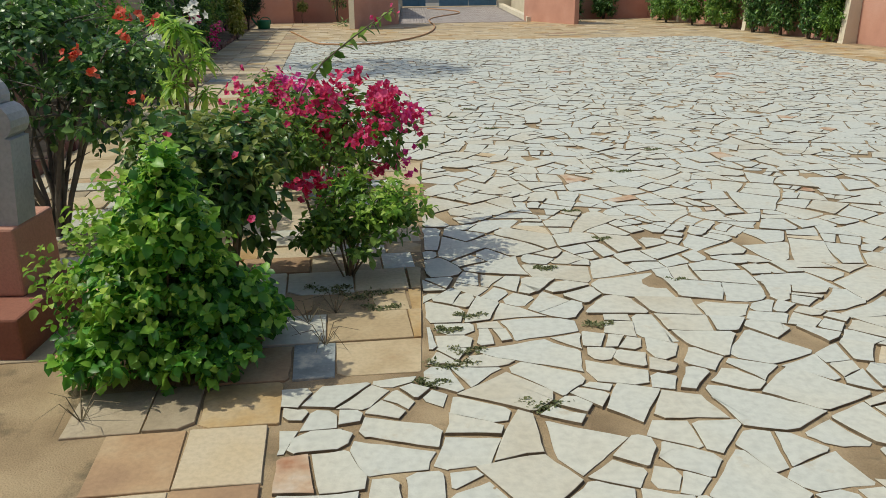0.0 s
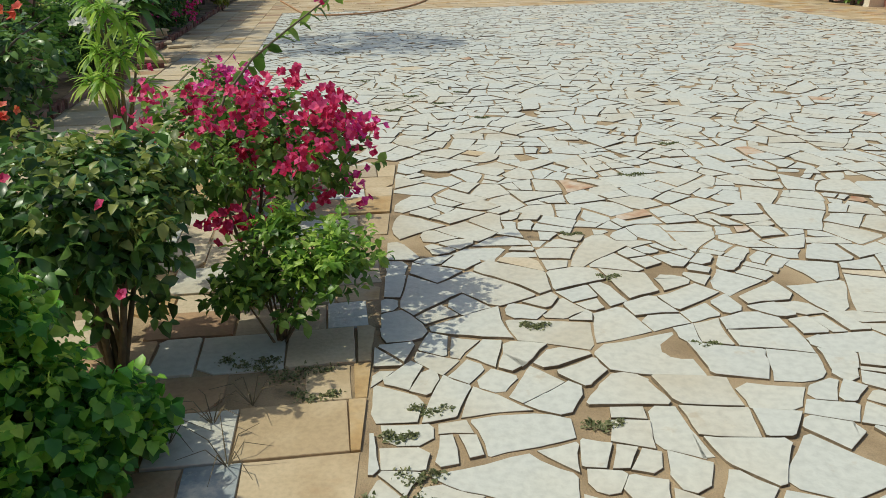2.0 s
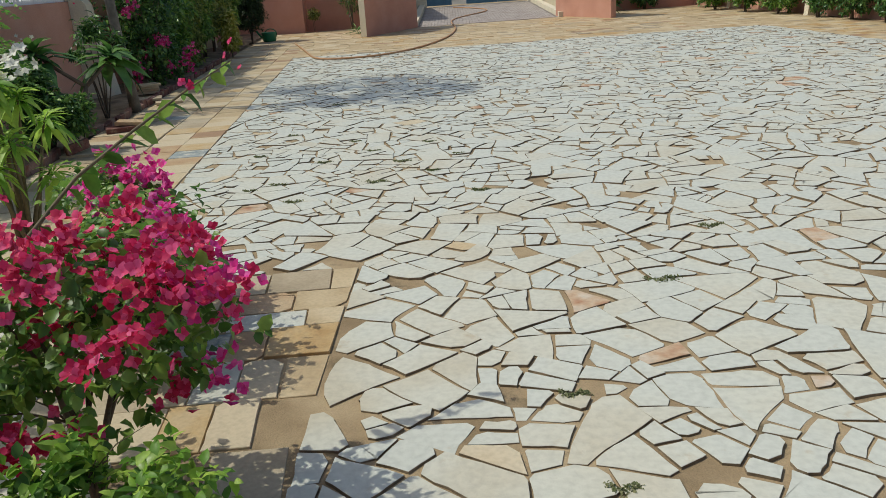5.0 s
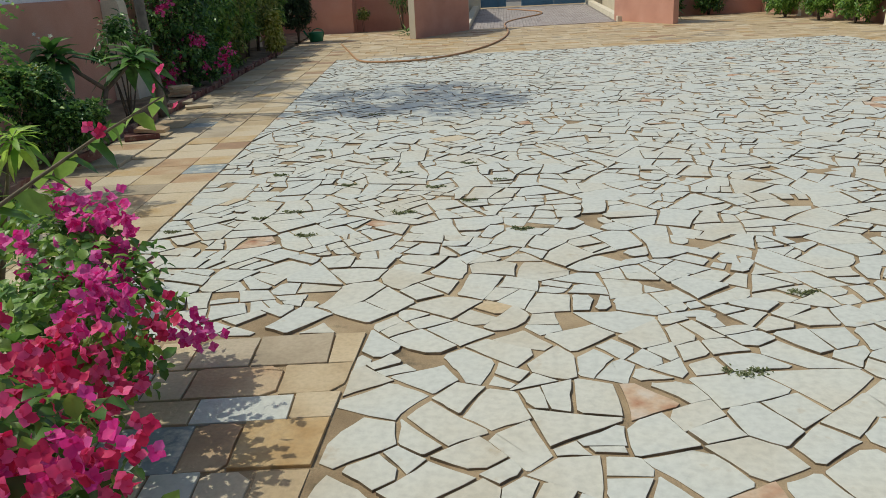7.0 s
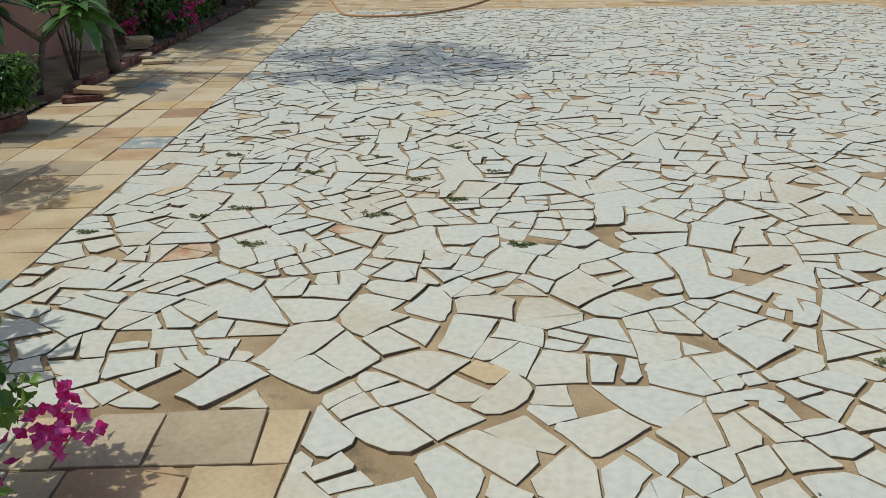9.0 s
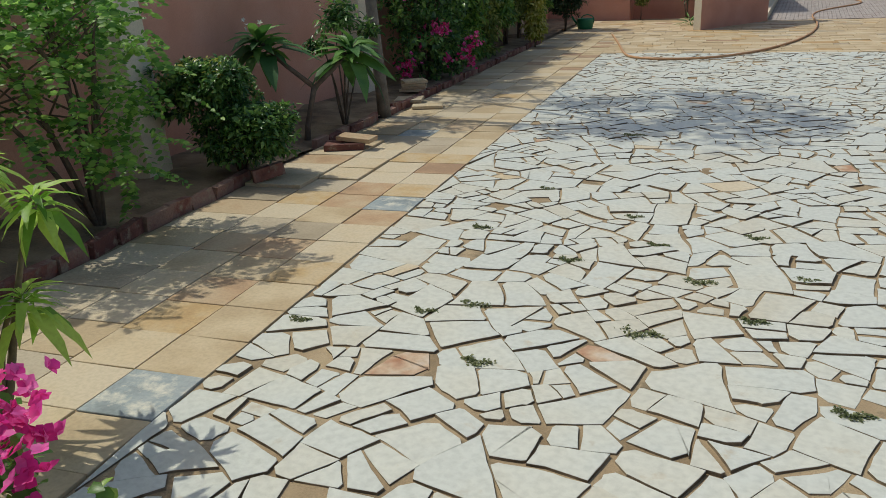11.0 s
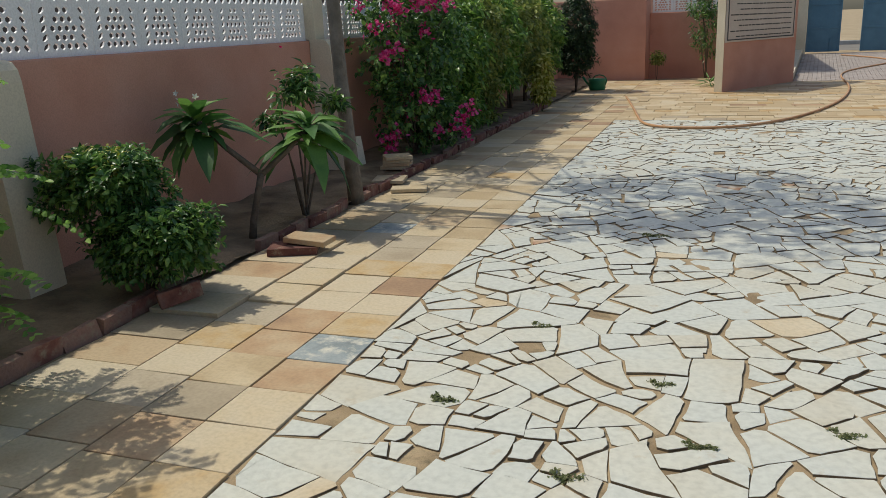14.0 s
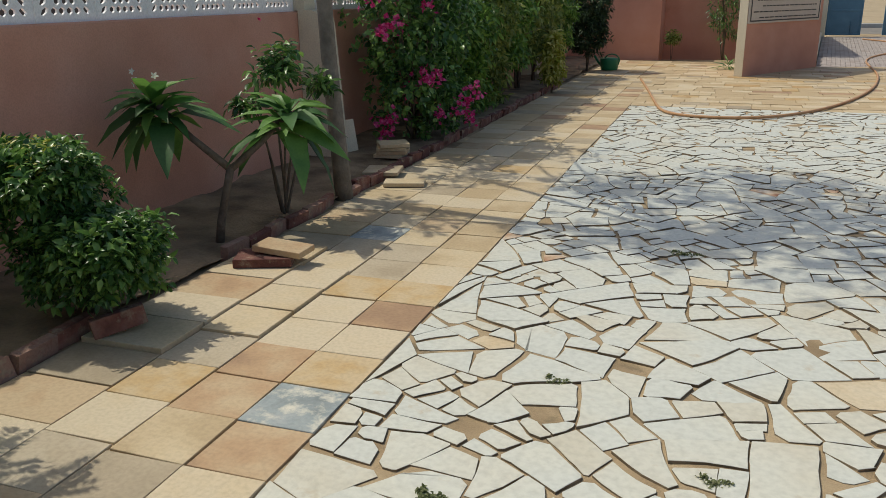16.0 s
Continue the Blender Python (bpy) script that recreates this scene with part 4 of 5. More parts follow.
for i, (x, y, mat) in enumerate(((-2.98, 17.5, L_DARK), (-2.92, 18.5, L_MID), (-2.95, 19.5, L_OLIVE), (-2.92, 20.5, L_MID), (-2.95, 21.7, L_OLIVE), (-2.95, 22.9, L_OLIVE), (-2.9, 24.1, L_MID))):
    lobes = [((0.05, 0, 1.35), (0.48, 0.62, 0.55)), ((-0.1, 0.2, 1.8), (0.42, 0.58, 0.35)), ((0.1, -0.2, 0.85), (0.36, 0.45, 0.45))]
    if i < 3:
        lobes.append(((0.12, 0.05, 0.38), (0.3, 0.42, 0.36)))
    court_shrub("oleander_shrub", x, y, lobes, "tall narrow-leaved shrub trimmed as a hedge along the wall", 760, 0.12, 0.042, mat, 200 + i, stems=3)
court_shrub("croton", -2.32, 21.6, [((0, 0, 0.45), (0.22, 0.24, 0.34)), ((0.02, 0, 0.82), (0.16, 0.18, 0.2))], "yellow-green variegated croton beside the hedge", 240, 0.11, 0.045, L_YELLOW, 210, M_STEM, radius=0.01)
court_shrub("dark_round_shrub", -2.42, 25.6, [((0, 0, 1.35), (0.46, 0.5, 0.75)), ((0, 0, 0.85), (0.42, 0.45, 0.55))], "dark rounded conifer-like shrub at the end of the bed", 1500, 0.085, 0.035, L_CONIFER, 211, inner=0.6)
court_shrub("sapling", -0.9, 28.95, [((0, 0, 0.55), (0.2, 0.2, 0.2))], "spindly plant beside the pink wall corner", 50, 0.1, 0.04, L_OLIVE, 212, radius=0.008)
court_shrub("dark_sapling", 0.3, 29.4, [((0, 0, 1.2), (0.45, 0.4, 0.8)), ((-0.2, 0, 1.8), (0.35, 0.3, 0.4))], "dark thin-leaved tree in the shaded nook", 260, 0.12, 0.03, L_DARK, 213)
q = court(0.45, 26.6)
p = empty("spiky_plant", Matrix.Translation((q.x, q.y, 0)), "spiky green rosette plant beside the sign wall", "plant")
rosette(p, (0, 0, 0.12), (0, 0, 1), 40, 0.5, 0.1, L_FRANGI, 214, droop=0.2)

# right-hand bed
for i, (x, y, z, r, mat, col) in enumerate(((11.3, 27.8, 0.9, 0.6, L_DARK, None), (10.9, 26.2, 0.7, 0.6, L_MID, None), (11.1, 24.6, 0.75, 0.7, L_MID, None), (11.2, 23.0, 0.85, 0.6, L_MID, F_MAGENTA), (11.3, 21.2, 1.0, 0.55, L_DARK, None),
                                            (11.35, 19.9, 1.1, 0.5, L_DARK, F_MAGENTA), (11.4, 18.7, 1.0, 0.4, L_DARK, None), (11.4, 17.9, 1.15, 0.4, L_MID, None), (9.8, 29.3, 0.7, 0.6, L_DARK, None), (8.6, 29.3, 0.9, 0.5, L_DARK, None), (11.4, 14.5, 1.0, 0.5, L_MID, None))):
    p = court_shrub("wall_shrub", x, y, [((0, 0, z), (r * 0.8, r, r * 0.7)), ((0, 0.2, z + 0.4), (r * 0.6, r * 0.8, r * 0.5)), ((-0.1, -0.1, z * 0.6), (r * 0.6, r * 0.6, z * 0.45))] if i in (1, 2) else [((0, 0, z), (r * 0.8, r, r * 0.7)), ((0, 0.1, z + 0.45), (r * 0.8, r * 1.1, r * 0.5)), ((0.05, 0, z * 0.5), (r * 0.7, r * 1.0, z * 0.45))],
                    "green shrub on bare stems before the peeling wall", 620, 0.10, 0.05, mat, 230 + i)
    if col:
        for k in range(5):
            flowers("blossom", p, [(rf.uniform(-0.4, -0.1), rf.uniform(-0.6, 0.3), z + rf.uniform(0.1, 0.6))], col, 300 + i * 9 + k, 0.12, 12, 0.06, 4, 0.85, "pink flowers")
q = court(8.0, 27.4)
p = empty("fern_plant", Matrix.Translation((q.x, q.y, 0)), "light green fern-like plant beside the entrance wall", "plant")
rosette(p, (0, 0, 0.35), (0, 0, 1), 30, 0.6, 0.16, L_BRIGHT, 250, droop=0.5)

# ---------- loose things ----------
hose_pts = [(-4.25, 23.6), (-4.0, 22.83), (-3.4, 20.9), (-3.05, 19.7), (-2.85, 19.25), (-2.5, 18.95), (-1.67, 19.0), (-1.06, 19.85), (-0.61, 21.2), (-0.3, 23.0), (-0.2, 24.6), (-0.2, 26.6), (-0.5, 28.9), (-0.35, 30.3), (0.2, 31.6), (0.9, 33.0), (0.6, 34.5), (-0.6, 36.0)]
cu = bpy.data.curves.new("hose", "CURVE")
cu.dimensions, cu.bevel_depth, cu.bevel_resolution = "3D", 0.02, 3
spl = cu.splines.new("NURBS")
spl.points.add(len(hose_pts) - 1)
for pt, (x, y) in zip(spl.points, hose_pts):
    pt.co = (x, y, 0.024 + max(0.0, (y - 28.4) * 0.0195), 1)
spl.use_endpoint_u, spl.order_u, spl.resolution_u = True, 4, 8
cu.materials.append(M_HOSE)
tagged(new("garden_hose", cu), "orange-brown garden hose lying in a loop on the paving", "hose")
q = court(-1.98, 25.95)
p = empty("watering_can", Matrix.Translation((q.x, q.y, 0.0)), "green plastic watering can on the ground by the wall", "watering can")
part("body", tube_bm([(0, 0, 0), (0, 0, 0.05), (0, 0, 0.2), (0, 0, 0.25)], [0.17, 0.19, 0.20, 0.205], 18), M_CAN, p, smooth=True)
part("handle", tube_bm([(0.05 + 0.17 * math.cos(a), 0, 0.2 + 0.14 * math.sin(a)) for a in (-0.6, 0.0, 0.5, 1.0, 1.6, 2.2, 2.8)], 0.014, 7), M_CAN, p, smooth=True)
part("spout", tube_bm([(-0.14, 0, 0.06), (-0.26, 0, 0.18), (-0.34, 0, 0.30)], [0.035, 0.025, 0.03], 9), M_CAN, p, smooth=True)
# stack of spare tiles, loose tiles and bricks at the bed's edge
for i in range(4):
    loose_slab(-4.62 + 0.02 * (i % 2), 14.82, 0.06 + i * 0.036, 0.30, 0.28, 0.034, 12 + 9 * i, M_TILE[(0, 1, 0, 0)[i]], "spare_tile", "stacked spare sandstone tile on soil", "tile")
loose_slab(-4.35, 14.2, 0.035, 0.33, 0.33, 0.034, 20, M_TILE[4], "spare_tile", "loose sandstone tile lying by the bed", "tile")
loose_slab(-3.98, 13.95, 0.006, 0.36, 0.2, 0.034, 24, M_TILE[0], "spare_tile", "loose sandstone tile lying on the walkway", "tile")
loose_slab(-5.14, 14.86, 0.03, 0.02, 0.2, 0.36, -20, M_CREAM, "leaning_tile", "pale tile leaning against the buttress", "tile", -12)
loose_slab(-3.66, 11.62, 0.030, 0.36, 0.24, 0.055, 28, M_BRICK, "spare_brick", "loose red brick slab lying on the tiles", "brick")
loose_slab(-3.57, 11.69, 0.094, 0.33, 0.2, 0.04, 8, M_TILE[1], "spare_brick", "brown tile offcut resting on a brick", "brick", 4)
loose_slab(-3.60, 10.42, 0.045, 0.26, 0.05, 0.10, 58, M_BRICK, "spare_brick", "red brick tipped beside the bed", "brick", -9)

# weeds in the joints
for i, (x, y, s) in enumerate(((0.02, 2.95, 0.09), (0.09, 3.08, 0.07), (0.36, 2.62, 0.08), (0.70, 3.35, 0.06), (0.02, 3.3, 0.05), (-0.42, 3.72, 0.13), (-0.6, 3.8, 0.1), (1.42, 6.35, 0.08), (0.85, 5.2, 0.05), (-1.15, 8.75, 0.06), (-0.35, 8.7, 0.08), (-0.9, 9.5, 0.06), (-1.35, 8.6, 0.05), (-0.2, 9.4, 0.07), (0.1, 9.0, 0.05), (-1.6, 9.9, 0.05), (0.5, 8.3, 0.06), (-0.75, 10.4, 0.05), (-1.85, 8.3, 0.05), (-1.35, 12.95, 0.09), (0.0, 10.2, 0.06), (0.12, 3.45, 0.07), (-0.05, 2.8, 0.06), (0.55, 4.1, 0.05), (0.95, 4.6, 0.05), (-0.3, 3.55, 0.08), (1.9, 7.2, 0.06), (-0.5, 9.9, 0.05), (0.3, 9.6, 0.05), (-1.5, 10.9, 0.05), (1.2, 3.9, 0.05), (-0.9, 8.2, 0.06))):
    p = empty("weed", Matrix.Translation((x, y, -0.005)), "small grey-green weed growing in a paving joint", "weed", "weeds in the paving")
    leafy("foliage", p, [((0, 0, 0.0), (s * 0.8, s * 0.5, 0.008)), ((s * 0.8, s * 0.4, 0.0), (s * 0.7, s * 0.4, 0.008)), ((-s * 0.7, s * 0.5, 0.0), (s * 0.5, s * 0.5, 0.008))], 300, 4, 0.016, 0.010, L_DRY, 400 + i, 0.0, inner=0.1, floor=0.0)
# dry grass stalks under the front shrub
for i in range(5):
    x, y = -0.62 + 0.13 * math.sin(i * 2.1), 3.05 + 0.12 * i
    p = empty("grass_tuft", Matrix.Translation((x if i else -1.3, y if i else 2.55, -0.01)), "thin dry grass tuft beside the shrub", "grass", "dry grass tufts")
    for k in range(7):
        a = k * 0.9 + i
        part("blade", tube_bm([(0, 0, 0), (0.06 * math.cos(a), 0.06 * math.sin(a), 0.09), (0.15 * math.cos(a), 0.15 * math.sin(a), 0.08 + 0.05 * math.sin(k))], [0.0025, 0.002, 0.001], 3), M_STEM, p)

# ---------- crazy paving ----------
rs = random.Random(11)


def clip(poly, nx, ny, d):
    """The part of a polygon where nx*x + ny*y <= d."""
    out = []
    for i, p in enumerate(poly):
        q = poly[(i + 1) % len(poly)]
        a, b = nx * p[0] + ny * p[1] - d, nx * q[0] + ny * q[1] - d
        if a <= 0:
            out.append(p)
        if (a < 0 < b) or (b < 0 < a):
            f = a / (a - b)
            out.append((p[0] + (q[0] - p[0]) * f, p[1] + (q[1] - p[1]) * f))
    return out


def area(poly):
    return 0.5 * sum(p[0] * q[1] - q[0] * p[1] for p, q in zip(poly, poly[1:] + poly[:1]))


def centre(poly):
    return sum(p[0] for p in poly) / len(poly), sum(p[1] for p in poly) / len(poly)


def shard_limit():
    return 0.016 + 0.105 * rs.random() ** 1.8


def compact(poly):
    if len(poly) < 3:
        return 0.0
    around = sum(math.hypot(p[0] - q[0], p[1] - q[1]) for p, q in zip(poly, poly[1:] + poly[:1]))
    return area(poly) / around ** 2


def shatter(poly, limit, out):
    """Breaks a slab along random lines until the shards are small."""
    a = area(poly)
    if a < limit or len(poly) < 3:
        if a > 0.004:
            out.append(poly)
        return
    cx, cy = centre(poly)
    sxx = sum((p[0] - cx) ** 2 for p in poly)
    syy = sum((p[1] - cy) ** 2 for p in poly)
    sxy = sum((p[0] - cx) * (p[1] - cy) for p in poly)
    long_way = 0.5 * math.atan2(2 * sxy, sxx - syy)
    best = None
    for _ in range(6):
        t = long_way + rs.gauss(0, 0.42)
        nx, ny = math.cos(t), math.sin(t)
        d = nx * cx + ny * cy + rs.uniform(-0.16, 0.16) * math.sqrt(a)
        subs = [clip(poly, nx, ny, d), clip(poly, -nx, -ny, -d)]
        score = min(compact(s) for s in subs)
        if best is None or score > best[0]:
            best = (score, subs)
    for sub in best[1]:
        if len(sub) >= 3:
            shatter(sub, shard_limit(), out)


NEAR = sorted(((i, j) for i in range(-3, 4) for j in range(-3, 4)), key=lambda q: q[0] ** 2 + q[1] ** 2)


def voronoi(x0, y0, x1, y1, cell, drop):
    """Cells round scattered seeds; a share of the seeds is dropped, so that sizes differ."""
    nx, ny = int((x1 - x0) / cell), int((y1 - y0) / cell)
    seeds = {(i, j): (x0 + (i + rs.uniform(-0.1, 1.1)) * cell, y0 + (j + rs.uniform(-0.1, 1.1)) * cell) for i in range(-2, nx + 3) for j in range(-2, ny + 3) if rs.random() > drop}
    cells = []
    for (i, j), s in seeds.items():
        poly = [(x0, y0), (x1, y0), (x1, y1), (x0, y1)]
        for di, dj in NEAR:
            o = seeds.get((i + di, j + dj))
            if o and o != s and poly:
                nxx, nyy = o[0] - s[0], o[1] - s[1]
                poly = clip(poly, nxx, nyy, (o[0] ** 2 + o[1] ** 2 - s[0] ** 2 - s[1] ** 2) / 2)
        if len(poly) >= 3:
            cells.append(poly)
    return cells


GAPS = (0.001, 0.002, 0.003, 0.004, 0.005, 0.006, 0.008, 0.012, 0.019)


def inset(poly, gap):
    """Moves every side inwards by gap."""
    out = poly
    for p, q in zip(poly, poly[1:] + poly[:1]):
        dx, dy = q[0] - p[0], q[1] - p[1]
        n = math.hypot(dx, dy)
        if n < 1e-6:
            continue
        nx, ny = dy / n, -dx / n
        t = math.atan2(ny, nx) + rs.gauss(0, 0.035)
        mx, my = (p[0] + q[0]) / 2, (p[1] + q[1]) / 2
        nx, ny = math.cos(t), math.sin(t)
        out = clip(out, nx, ny, nx * mx + ny * my - gap - rs.choice(GAPS))
        if len(out) < 3:
            return []
    return out


def roughen(poly):
    """Knocks off a few corners and breaks the sides into uneven facets."""
    out = []
    m = len(poly)
    for i, p in enumerate(poly):
        a, q = poly[i - 1], poly[(i + 1) % m]
        la, lq = math.hypot(p[0] - a[0], p[1] - a[1]), math.hypot(q[0] - p[0], q[1] - p[1])
        if la > 0.07 and lq > 0.07 and rs.random() < 0.5:
            c = rs.choice((0.008, 0.016, 0.03, 0.055))
            fa, fq = min(0.3, c / la), min(0.3, c * rs.uniform(0.5, 1.6) / lq)
            out.append((p[0] + (a[0] - p[0]) * fa, p[1] + (a[1] - p[1]) * fa))
            out.append((p[0] + (q[0] - p[0]) * fq, p[1] + (q[1] - p[1]) * fq))
        else:
            out.append(p)
        if lq > 0.07:
            k = min(5, int(lq / 0.05))
            ragged = rs.choice((0.0015, 0.003, 0.007))
            for n in range(1, k):
                f = (n + rs.uniform(-0.3, 0.3)) / k
                w = rs.uniform(-0.2, 1.0) * ragged
                out.append((p[0] + (q[0] - p[0]) * f - (q[1] - p[1]) / lq * w, p[1] + (q[1] - p[1]) * f + (q[0] - p[0]) / lq * w))
    return out


def bend(x, y):
    """Shifts a place a little, so that no break runs straight; the field's straight borders stay."""
    edge = x + 0.84 if y > 6.74 else x - 0.30 - (y - 2.87) * 0.107 if y > 2.83 else x + 0.25
    k = max(0.0, min(1.0, edge / 0.2))
    if 2.6 < y < 7.0 and x < 0.75:
        k = min(k, abs(y - 6.74) / 0.2 if y > 5 else abs(y - 2.84) / 0.2, 1.0)
    u = noise.noise_vector((x * 2.6, y * 2.6, 2.0)) * 0.04 + noise.noise_vector((x * 9.5, y * 9.5, 7.0)) * 0.004
    return x + u.x * k, y + u.y * k


# the white field, and the two sandstone corners cut out of it
FIELD = (-0.84, -4.8, 9.5, 20.2)
CUTS = [[(-0.9, 2.80), (0.30, 2.87), (0.71, 6.70), (-0.9, 6.78)], [(-0.9, -5), (-0.2, -5), (-0.25, 2.80), (-0.9, 2.80)]]
shards = []
for slab in voronoi(*FIELD, 0.40, 0.25):
    shatter(slab, shard_limit(), shards)


def outside(poly, cut):
    """The largest piece of poly that one side of the convex cut leaves outside it."""
    inside = poly
    sides = []
    for p, q in zip(cut, cut[1:] + cut[:1]):
        dx, dy = q[0] - p[0], q[1] - p[1]
        nx, ny = dy, -dx
        sides.append((nx, ny, nx * p[0] + ny * p[1]))
        inside = clip(inside, *sides[-1]) if len(inside) >= 3 else []
    if len(inside) < 3 or area(inside) < 1e-4:
        return poly
    best = []
    for nx, ny, d in sides:
        o = clip(poly, -nx, -ny, -d)
        if len(o) >= 3 and (not best or area(o) > area(best)):
            best = o
    return best


stones = []
for poly in shards:
    for cut in CUTS:
        if len(poly) >= 3:
            poly = outside(poly, cut)
    if len(poly) < 3 or area(poly) < 0.006:
        continue
    if rs.random() < 0.05 and area(poly) < 0.025:
        continue
    poly = inset(poly, 0.0)
    if len(poly) < 3 or area(poly) < 0.004:
        continue
    poly = [bend(*q) for q in roughen(poly)]
    kind = 0
    r = rs.random()
    if r < 0.006:
        kind = 1
    elif r < 0.016:
        kind = 2
    stones.append((poly, kind))


def slab_geometry(poly, z0, z1, tilt, ch=0.002):
    """Vertices and faces of a thin slab with a small chamfer, slightly tilted."""
    cx, cy = centre(poly)
    m = len(poly)
    size = max(math.hypot(p[0] - cx, p[1] - cy) for p in poly)
    k = 1 - ch / size
    v = [(x, y, z0) for x, y in poly]
    v += [(x, y, z1 - ch + tilt[0] * (x - cx) + tilt[1] * (y - cy)) for x, y in poly]
    v += [(cx + (x - cx) * k, cy + (y - cy) * k, z1 + tilt[0] * (x - cx) + tilt[1] * (y - cy)) for x, y in poly]
    f = []
    for s in (0, m):
        f += [(s + i, s + (i + 1) % m, s + m + (i + 1) % m, s + m + i) for i in range(m)]
    f.append(tuple(range(2 * m, 3 * m)))
    return v, f


pavement = empty("pavement", COURT.copy(), "crazy paving of broken white stone slabs in sandy joints", "pavement", kind="structure")
stones.sort(key=lambda s: (centre(s[0])[0] - 1.0) ** 2 + max(0, 2.0 - centre(s[0])[1]) ** 2 * 9 + max(0, centre(s[0])[1] - 9.5) ** 2 * 1.5)
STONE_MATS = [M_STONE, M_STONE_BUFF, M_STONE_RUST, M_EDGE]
rest_v, rest_f, rest_m = [], [], []
for i, (poly, kind) in enumerate(stones):
    z = rs.uniform(-0.005, 0.004)
    tilt = (rs.gauss(0, 0.011), rs.gauss(0, 0.011))
    v, f = slab_geometry(poly, -0.035, z, tilt, 0.0015)
    # side faces take the dark edge colour, which paints shade into the joints
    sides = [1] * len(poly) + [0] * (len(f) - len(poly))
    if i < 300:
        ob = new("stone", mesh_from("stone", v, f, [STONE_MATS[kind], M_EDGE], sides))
        ob.parent = pavement
    else:
        b = len(rest_v)
        rest_v += v
        rest_f += [tuple(b + k for k in q) for q in f]
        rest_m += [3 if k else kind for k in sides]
tagged(part("stones", mesh_from("stones", rest_v, rest_f, STONE_MATS, rest_m), None, pavement), kind="stuff")

# ---------- sandstone tiles ----------
walkway = empty("walkway", COURT.copy(), "walkway of square sandstone tiles in buff, ochre, brown and slate blue", "walkway", kind="structure")
TILE = 0.345
tile_list = []


def tile_poly(x0, y0, x1, y1, gap=0.0035):
    j = lambda: rs.uniform(-0.004, 0.004)
    return [(x0 + gap + j(), y0 + gap + j()), (x1 - gap + j(), y0 + gap + j()), (x1 - gap + j(), y1 - gap + j()), (x0 + gap + j(), y1 - gap + j())]


SPECIAL = {(0, 0): 3, (0, 1): 2, (1, 0): 1, (0, -1): 1, (2, 0): 2, (2, -1): 0, (0, 4): 2, (1, 4): 2, (3, 0): 4, (0, -8): 3, (3, -5): 4, (2, -5): 0, (3, -1): 1, (2, -2): 4, (1, -2): 4, (1, 6): 4, (2, 6): 4, (2, 7): 3}
row0 = 10.285 - 0.007
for r in range(-11, 53):
    y0 = row0 + r * TILE
    for c in range(4):
        x1 = -0.84 - c * TILE
        x0 = x1 - TILE if c < 3 else -2.36
        if c == 3 and r > 2 and rs.random() < 0.3:
            x0 += rs.uniform(0.0, 0.12)
        kind = SPECIAL.get((c, r))
        if kind is None:
            p = rs.random()
            kind = 0 if p < 0.82 else 1 if p < 0.90 else 2 if p < 0.93 else 4
        shift = 0.0 if c < 2 else (0.10 if c == 2 else 0.2)
        tile_list.append((tile_poly(x0, y0 + shift * 0.4, x1, y0 + TILE + shift * 0.4), kind, rs.uniform(-0.002, 0.004) + (0.024 if c == 3 and 0 < r < 6 else 0.014 if c == 2 and 1 < r < 5 else 0.0)))
# the older, uneven tiles round the planted island and before it
y = -3.0
while y < 6.66:
    h = min(rs.choice((0.26, 0.32, 0.36, 0.2)), 6.70 - y)
    x = -2.36
    while x < 0.7:
        w = rs.choice((0.18, 0.28, 0.34, 0.38))
        poly = tile_poly(x, y, x + w, y + h, 0.0045)
        x += w
        cx, cy = centre(poly)
        poly = clip(poly, 1, -0.107 if cy > 2.83 else 0, (0.30 - 2.87 * 0.107 if cy > 2.83 else -0.24) - 0.006)
        if len(poly) < 3 or area(poly) < 0.012:
            continue
        if 2.75 < cy < 5.9 and math.hypot((cx + 0.62) / 0.30, (cy - 4.0) / 1.3) < 1 and rs.random() < 0.2:
            continue
        if cx < -0.95 and 1.9 < cy < 3.1 or rs.random() < 0.04:
            continue
        p = rs.random()
        kind = (0 if p < 0.36 else 5 if p < 0.60 and cy > 3.2 else 1 if p < 0.74 else 2 if p < 0.84 else 4 if p < 0.95 else 3)
        tile_list.append((roughen(poly) if rs.random() < 0.6 else poly, kind, rs.uniform(-0.006, 0.006)))
    y += h
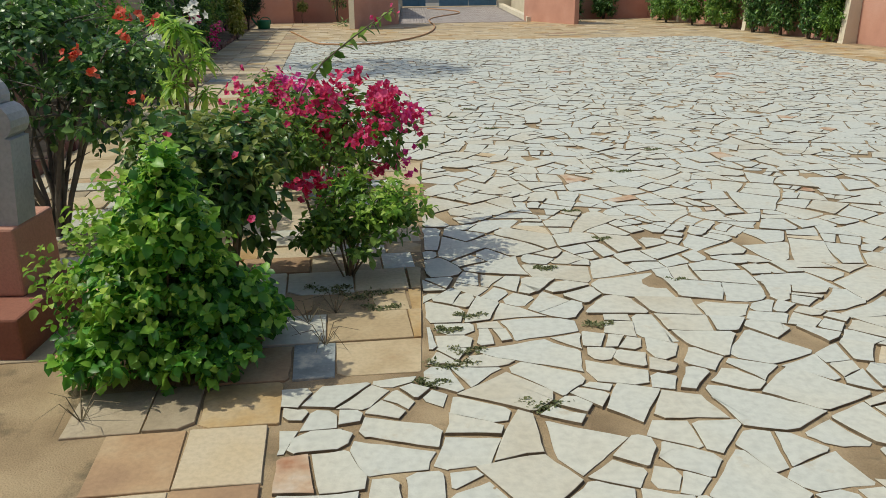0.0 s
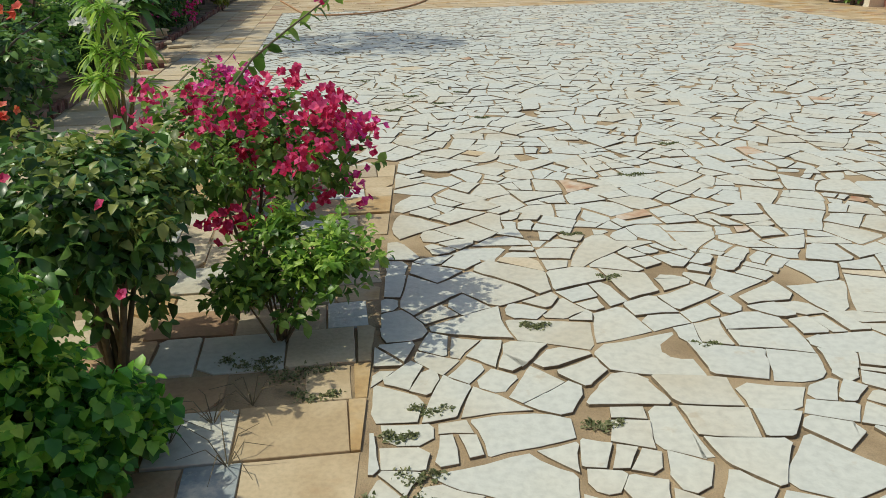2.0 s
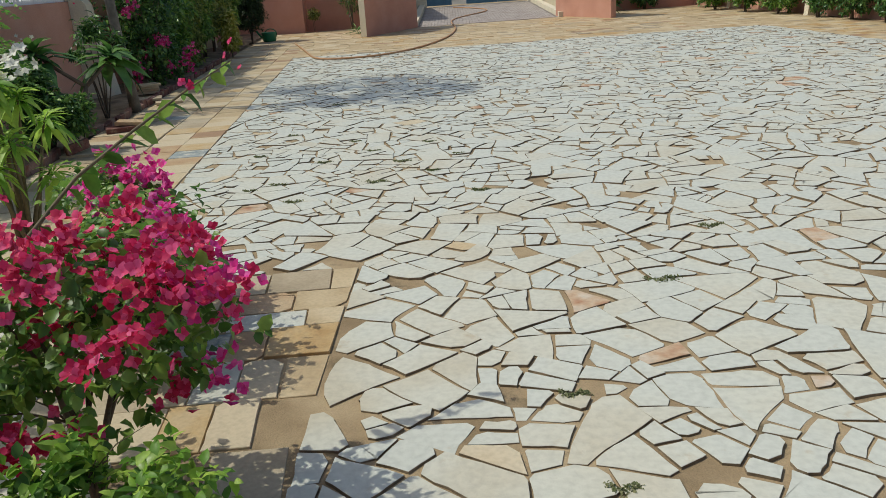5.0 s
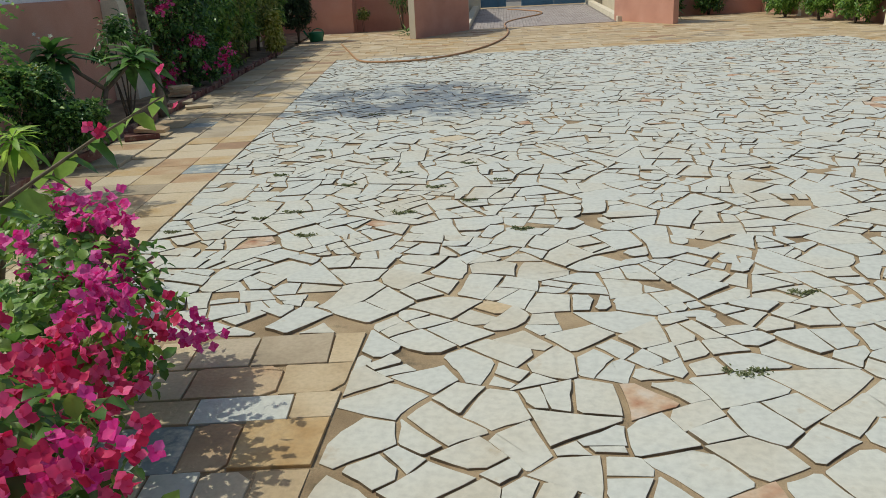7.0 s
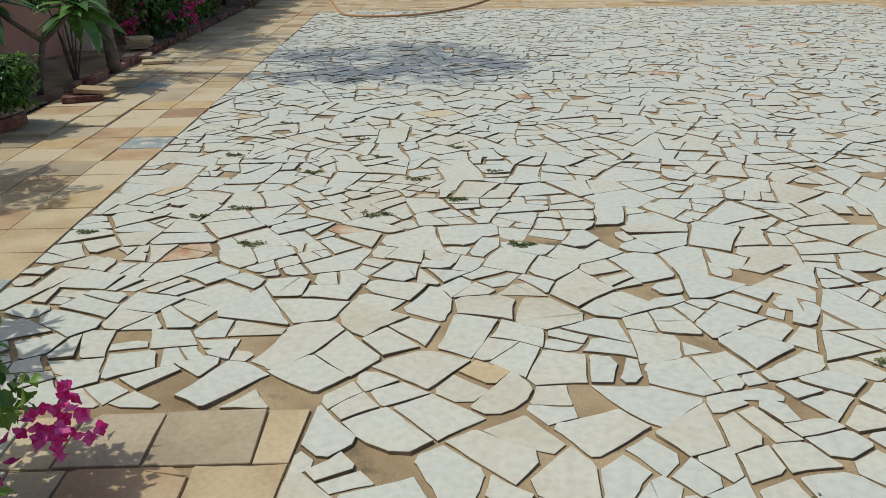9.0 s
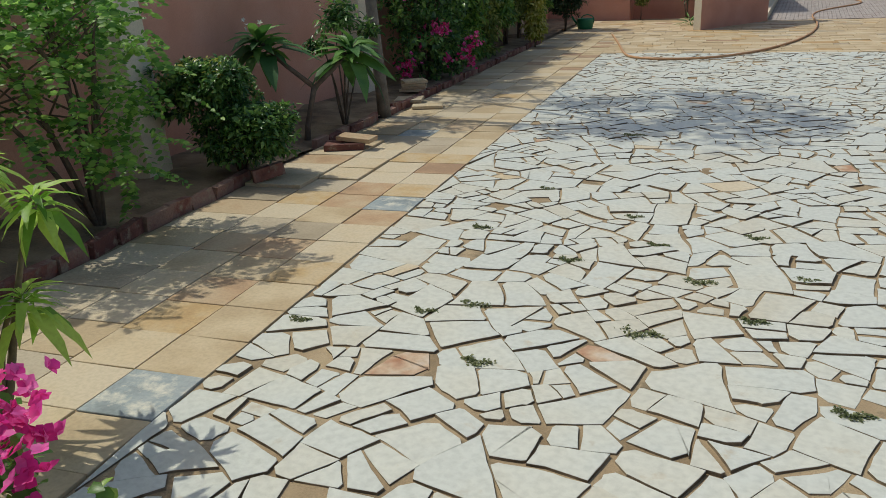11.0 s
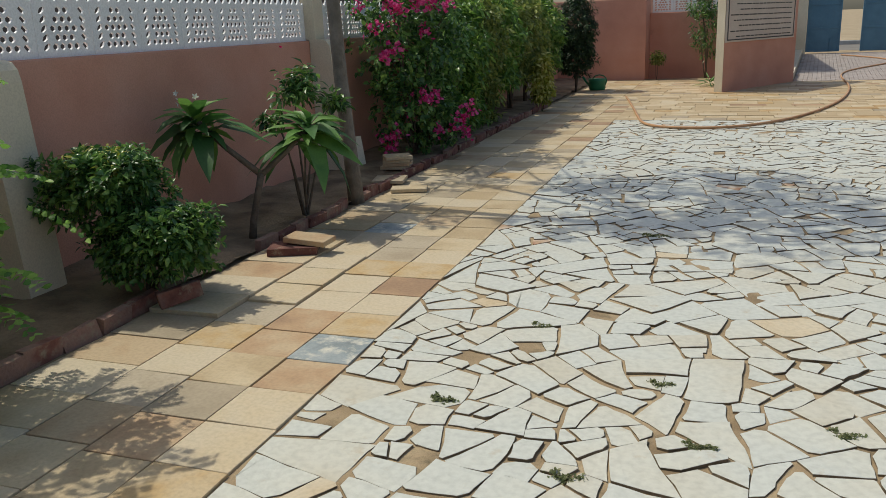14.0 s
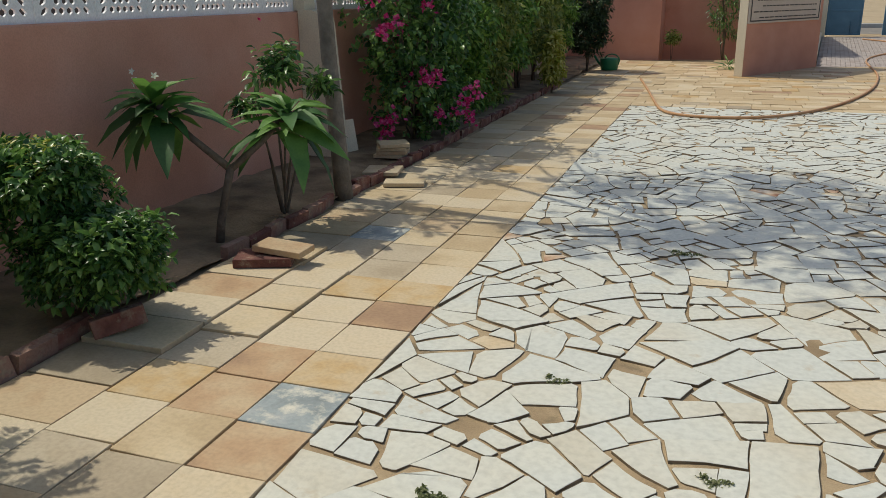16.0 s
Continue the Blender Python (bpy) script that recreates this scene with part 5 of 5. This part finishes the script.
# the band of tiles across the far end and along the right wall
for r in range(0, 26):
    y0 = 20.21 + r * 0.30
    x0 = -0.84 - rs.uniform(0, 0.2) if r else -0.84
    while x0 < 11.3:
        w = rs.choice((0.26, 0.34, 0.42, 0.52, 0.60))
        if not (y0 > 28.6 and x0 < 1.0 or y0 > 27.6 and 2.2 - w < x0 < 6.8):
            p = rs.random()
            tile_list.append((tile_poly(x0, y0, x0 + w, y0 + 0.30, 0.004), 0 if p < 0.84 else 1 if p < 0.87 else 2 if p < 0.94 else 4, rs.uniform(-0.004, 0.004)))
        x0 += w
for r in range(-20, 67):
    for c in range(6):
        x0, y0 = 9.51 + c * 0.3, 0.1 + r * 0.30
        p = rs.random()
        tile_list.append((tile_poly(x0, y0, x0 + 0.3, y0 + 0.3, 0.005), 0 if p < 0.72 else 1 if p < 0.8 else 2 if p < 0.92 else 4, rs.uniform(-0.004, 0.004)))
rest_v, rest_f, rest_m = [], [], []
for i, (poly, kind, z) in enumerate(sorted(tile_list, key=lambda t: max(0, centre(t[0])[1] - 14) + max(0, 2 - centre(t[0])[1]) * 2 + max(0, centre(t[0])[0]) * 2)):
    v, f = slab_geometry(poly, -0.035, z, (rs.gauss(0, 0.004), rs.gauss(0, 0.004)), 0.0025)
    if i < 300:
        ob = new("tile", mesh_from("tile", v, f, M_TILE[kind]))
        ob.parent = walkway
    else:
        b = len(rest_v)
        rest_v += v
        rest_f += [tuple(b + k for k in q) for q in f]
        rest_m += [kind] * len(f)
tagged(part("tiles", mesh_from("tiles", rest_v, rest_f, M_TILE, rest_m), None, walkway), kind="stuff")

# ---------- brick edging of the bed ----------
edging = empty("brick_edging", COURT.copy(), "edging of worn red bricks along the planting bed", "edging", kind="structure")
brick_mesh = mesh_from("brick", *slab_geometry([(-0.125, -0.026), (0.0, -0.028), (0.125, -0.026), (0.125, 0.027), (0.0, 0.028), (-0.125, 0.027)], -0.06, 0.085, (0, 0), 0.005), M_BRICK)
y = 3.0
while y < 22.6:
    if not (10.75 < y < 12.1):
        ob = new("brick", brick_mesh)
        ob.parent = edging
        ob.matrix_basis = Matrix.Translation((-2.41 + rs.uniform(-0.015, 0.015), y, rs.uniform(-0.012, 0.02))) @ Euler((rs.gauss(0.08, 0.12), rs.gauss(0, 0.05), radians(90) + rs.gauss(0, 0.06))).to_matrix().to_4x4()
    y += 0.262 + (0.12 if rs.random() < 0.1 else 0)
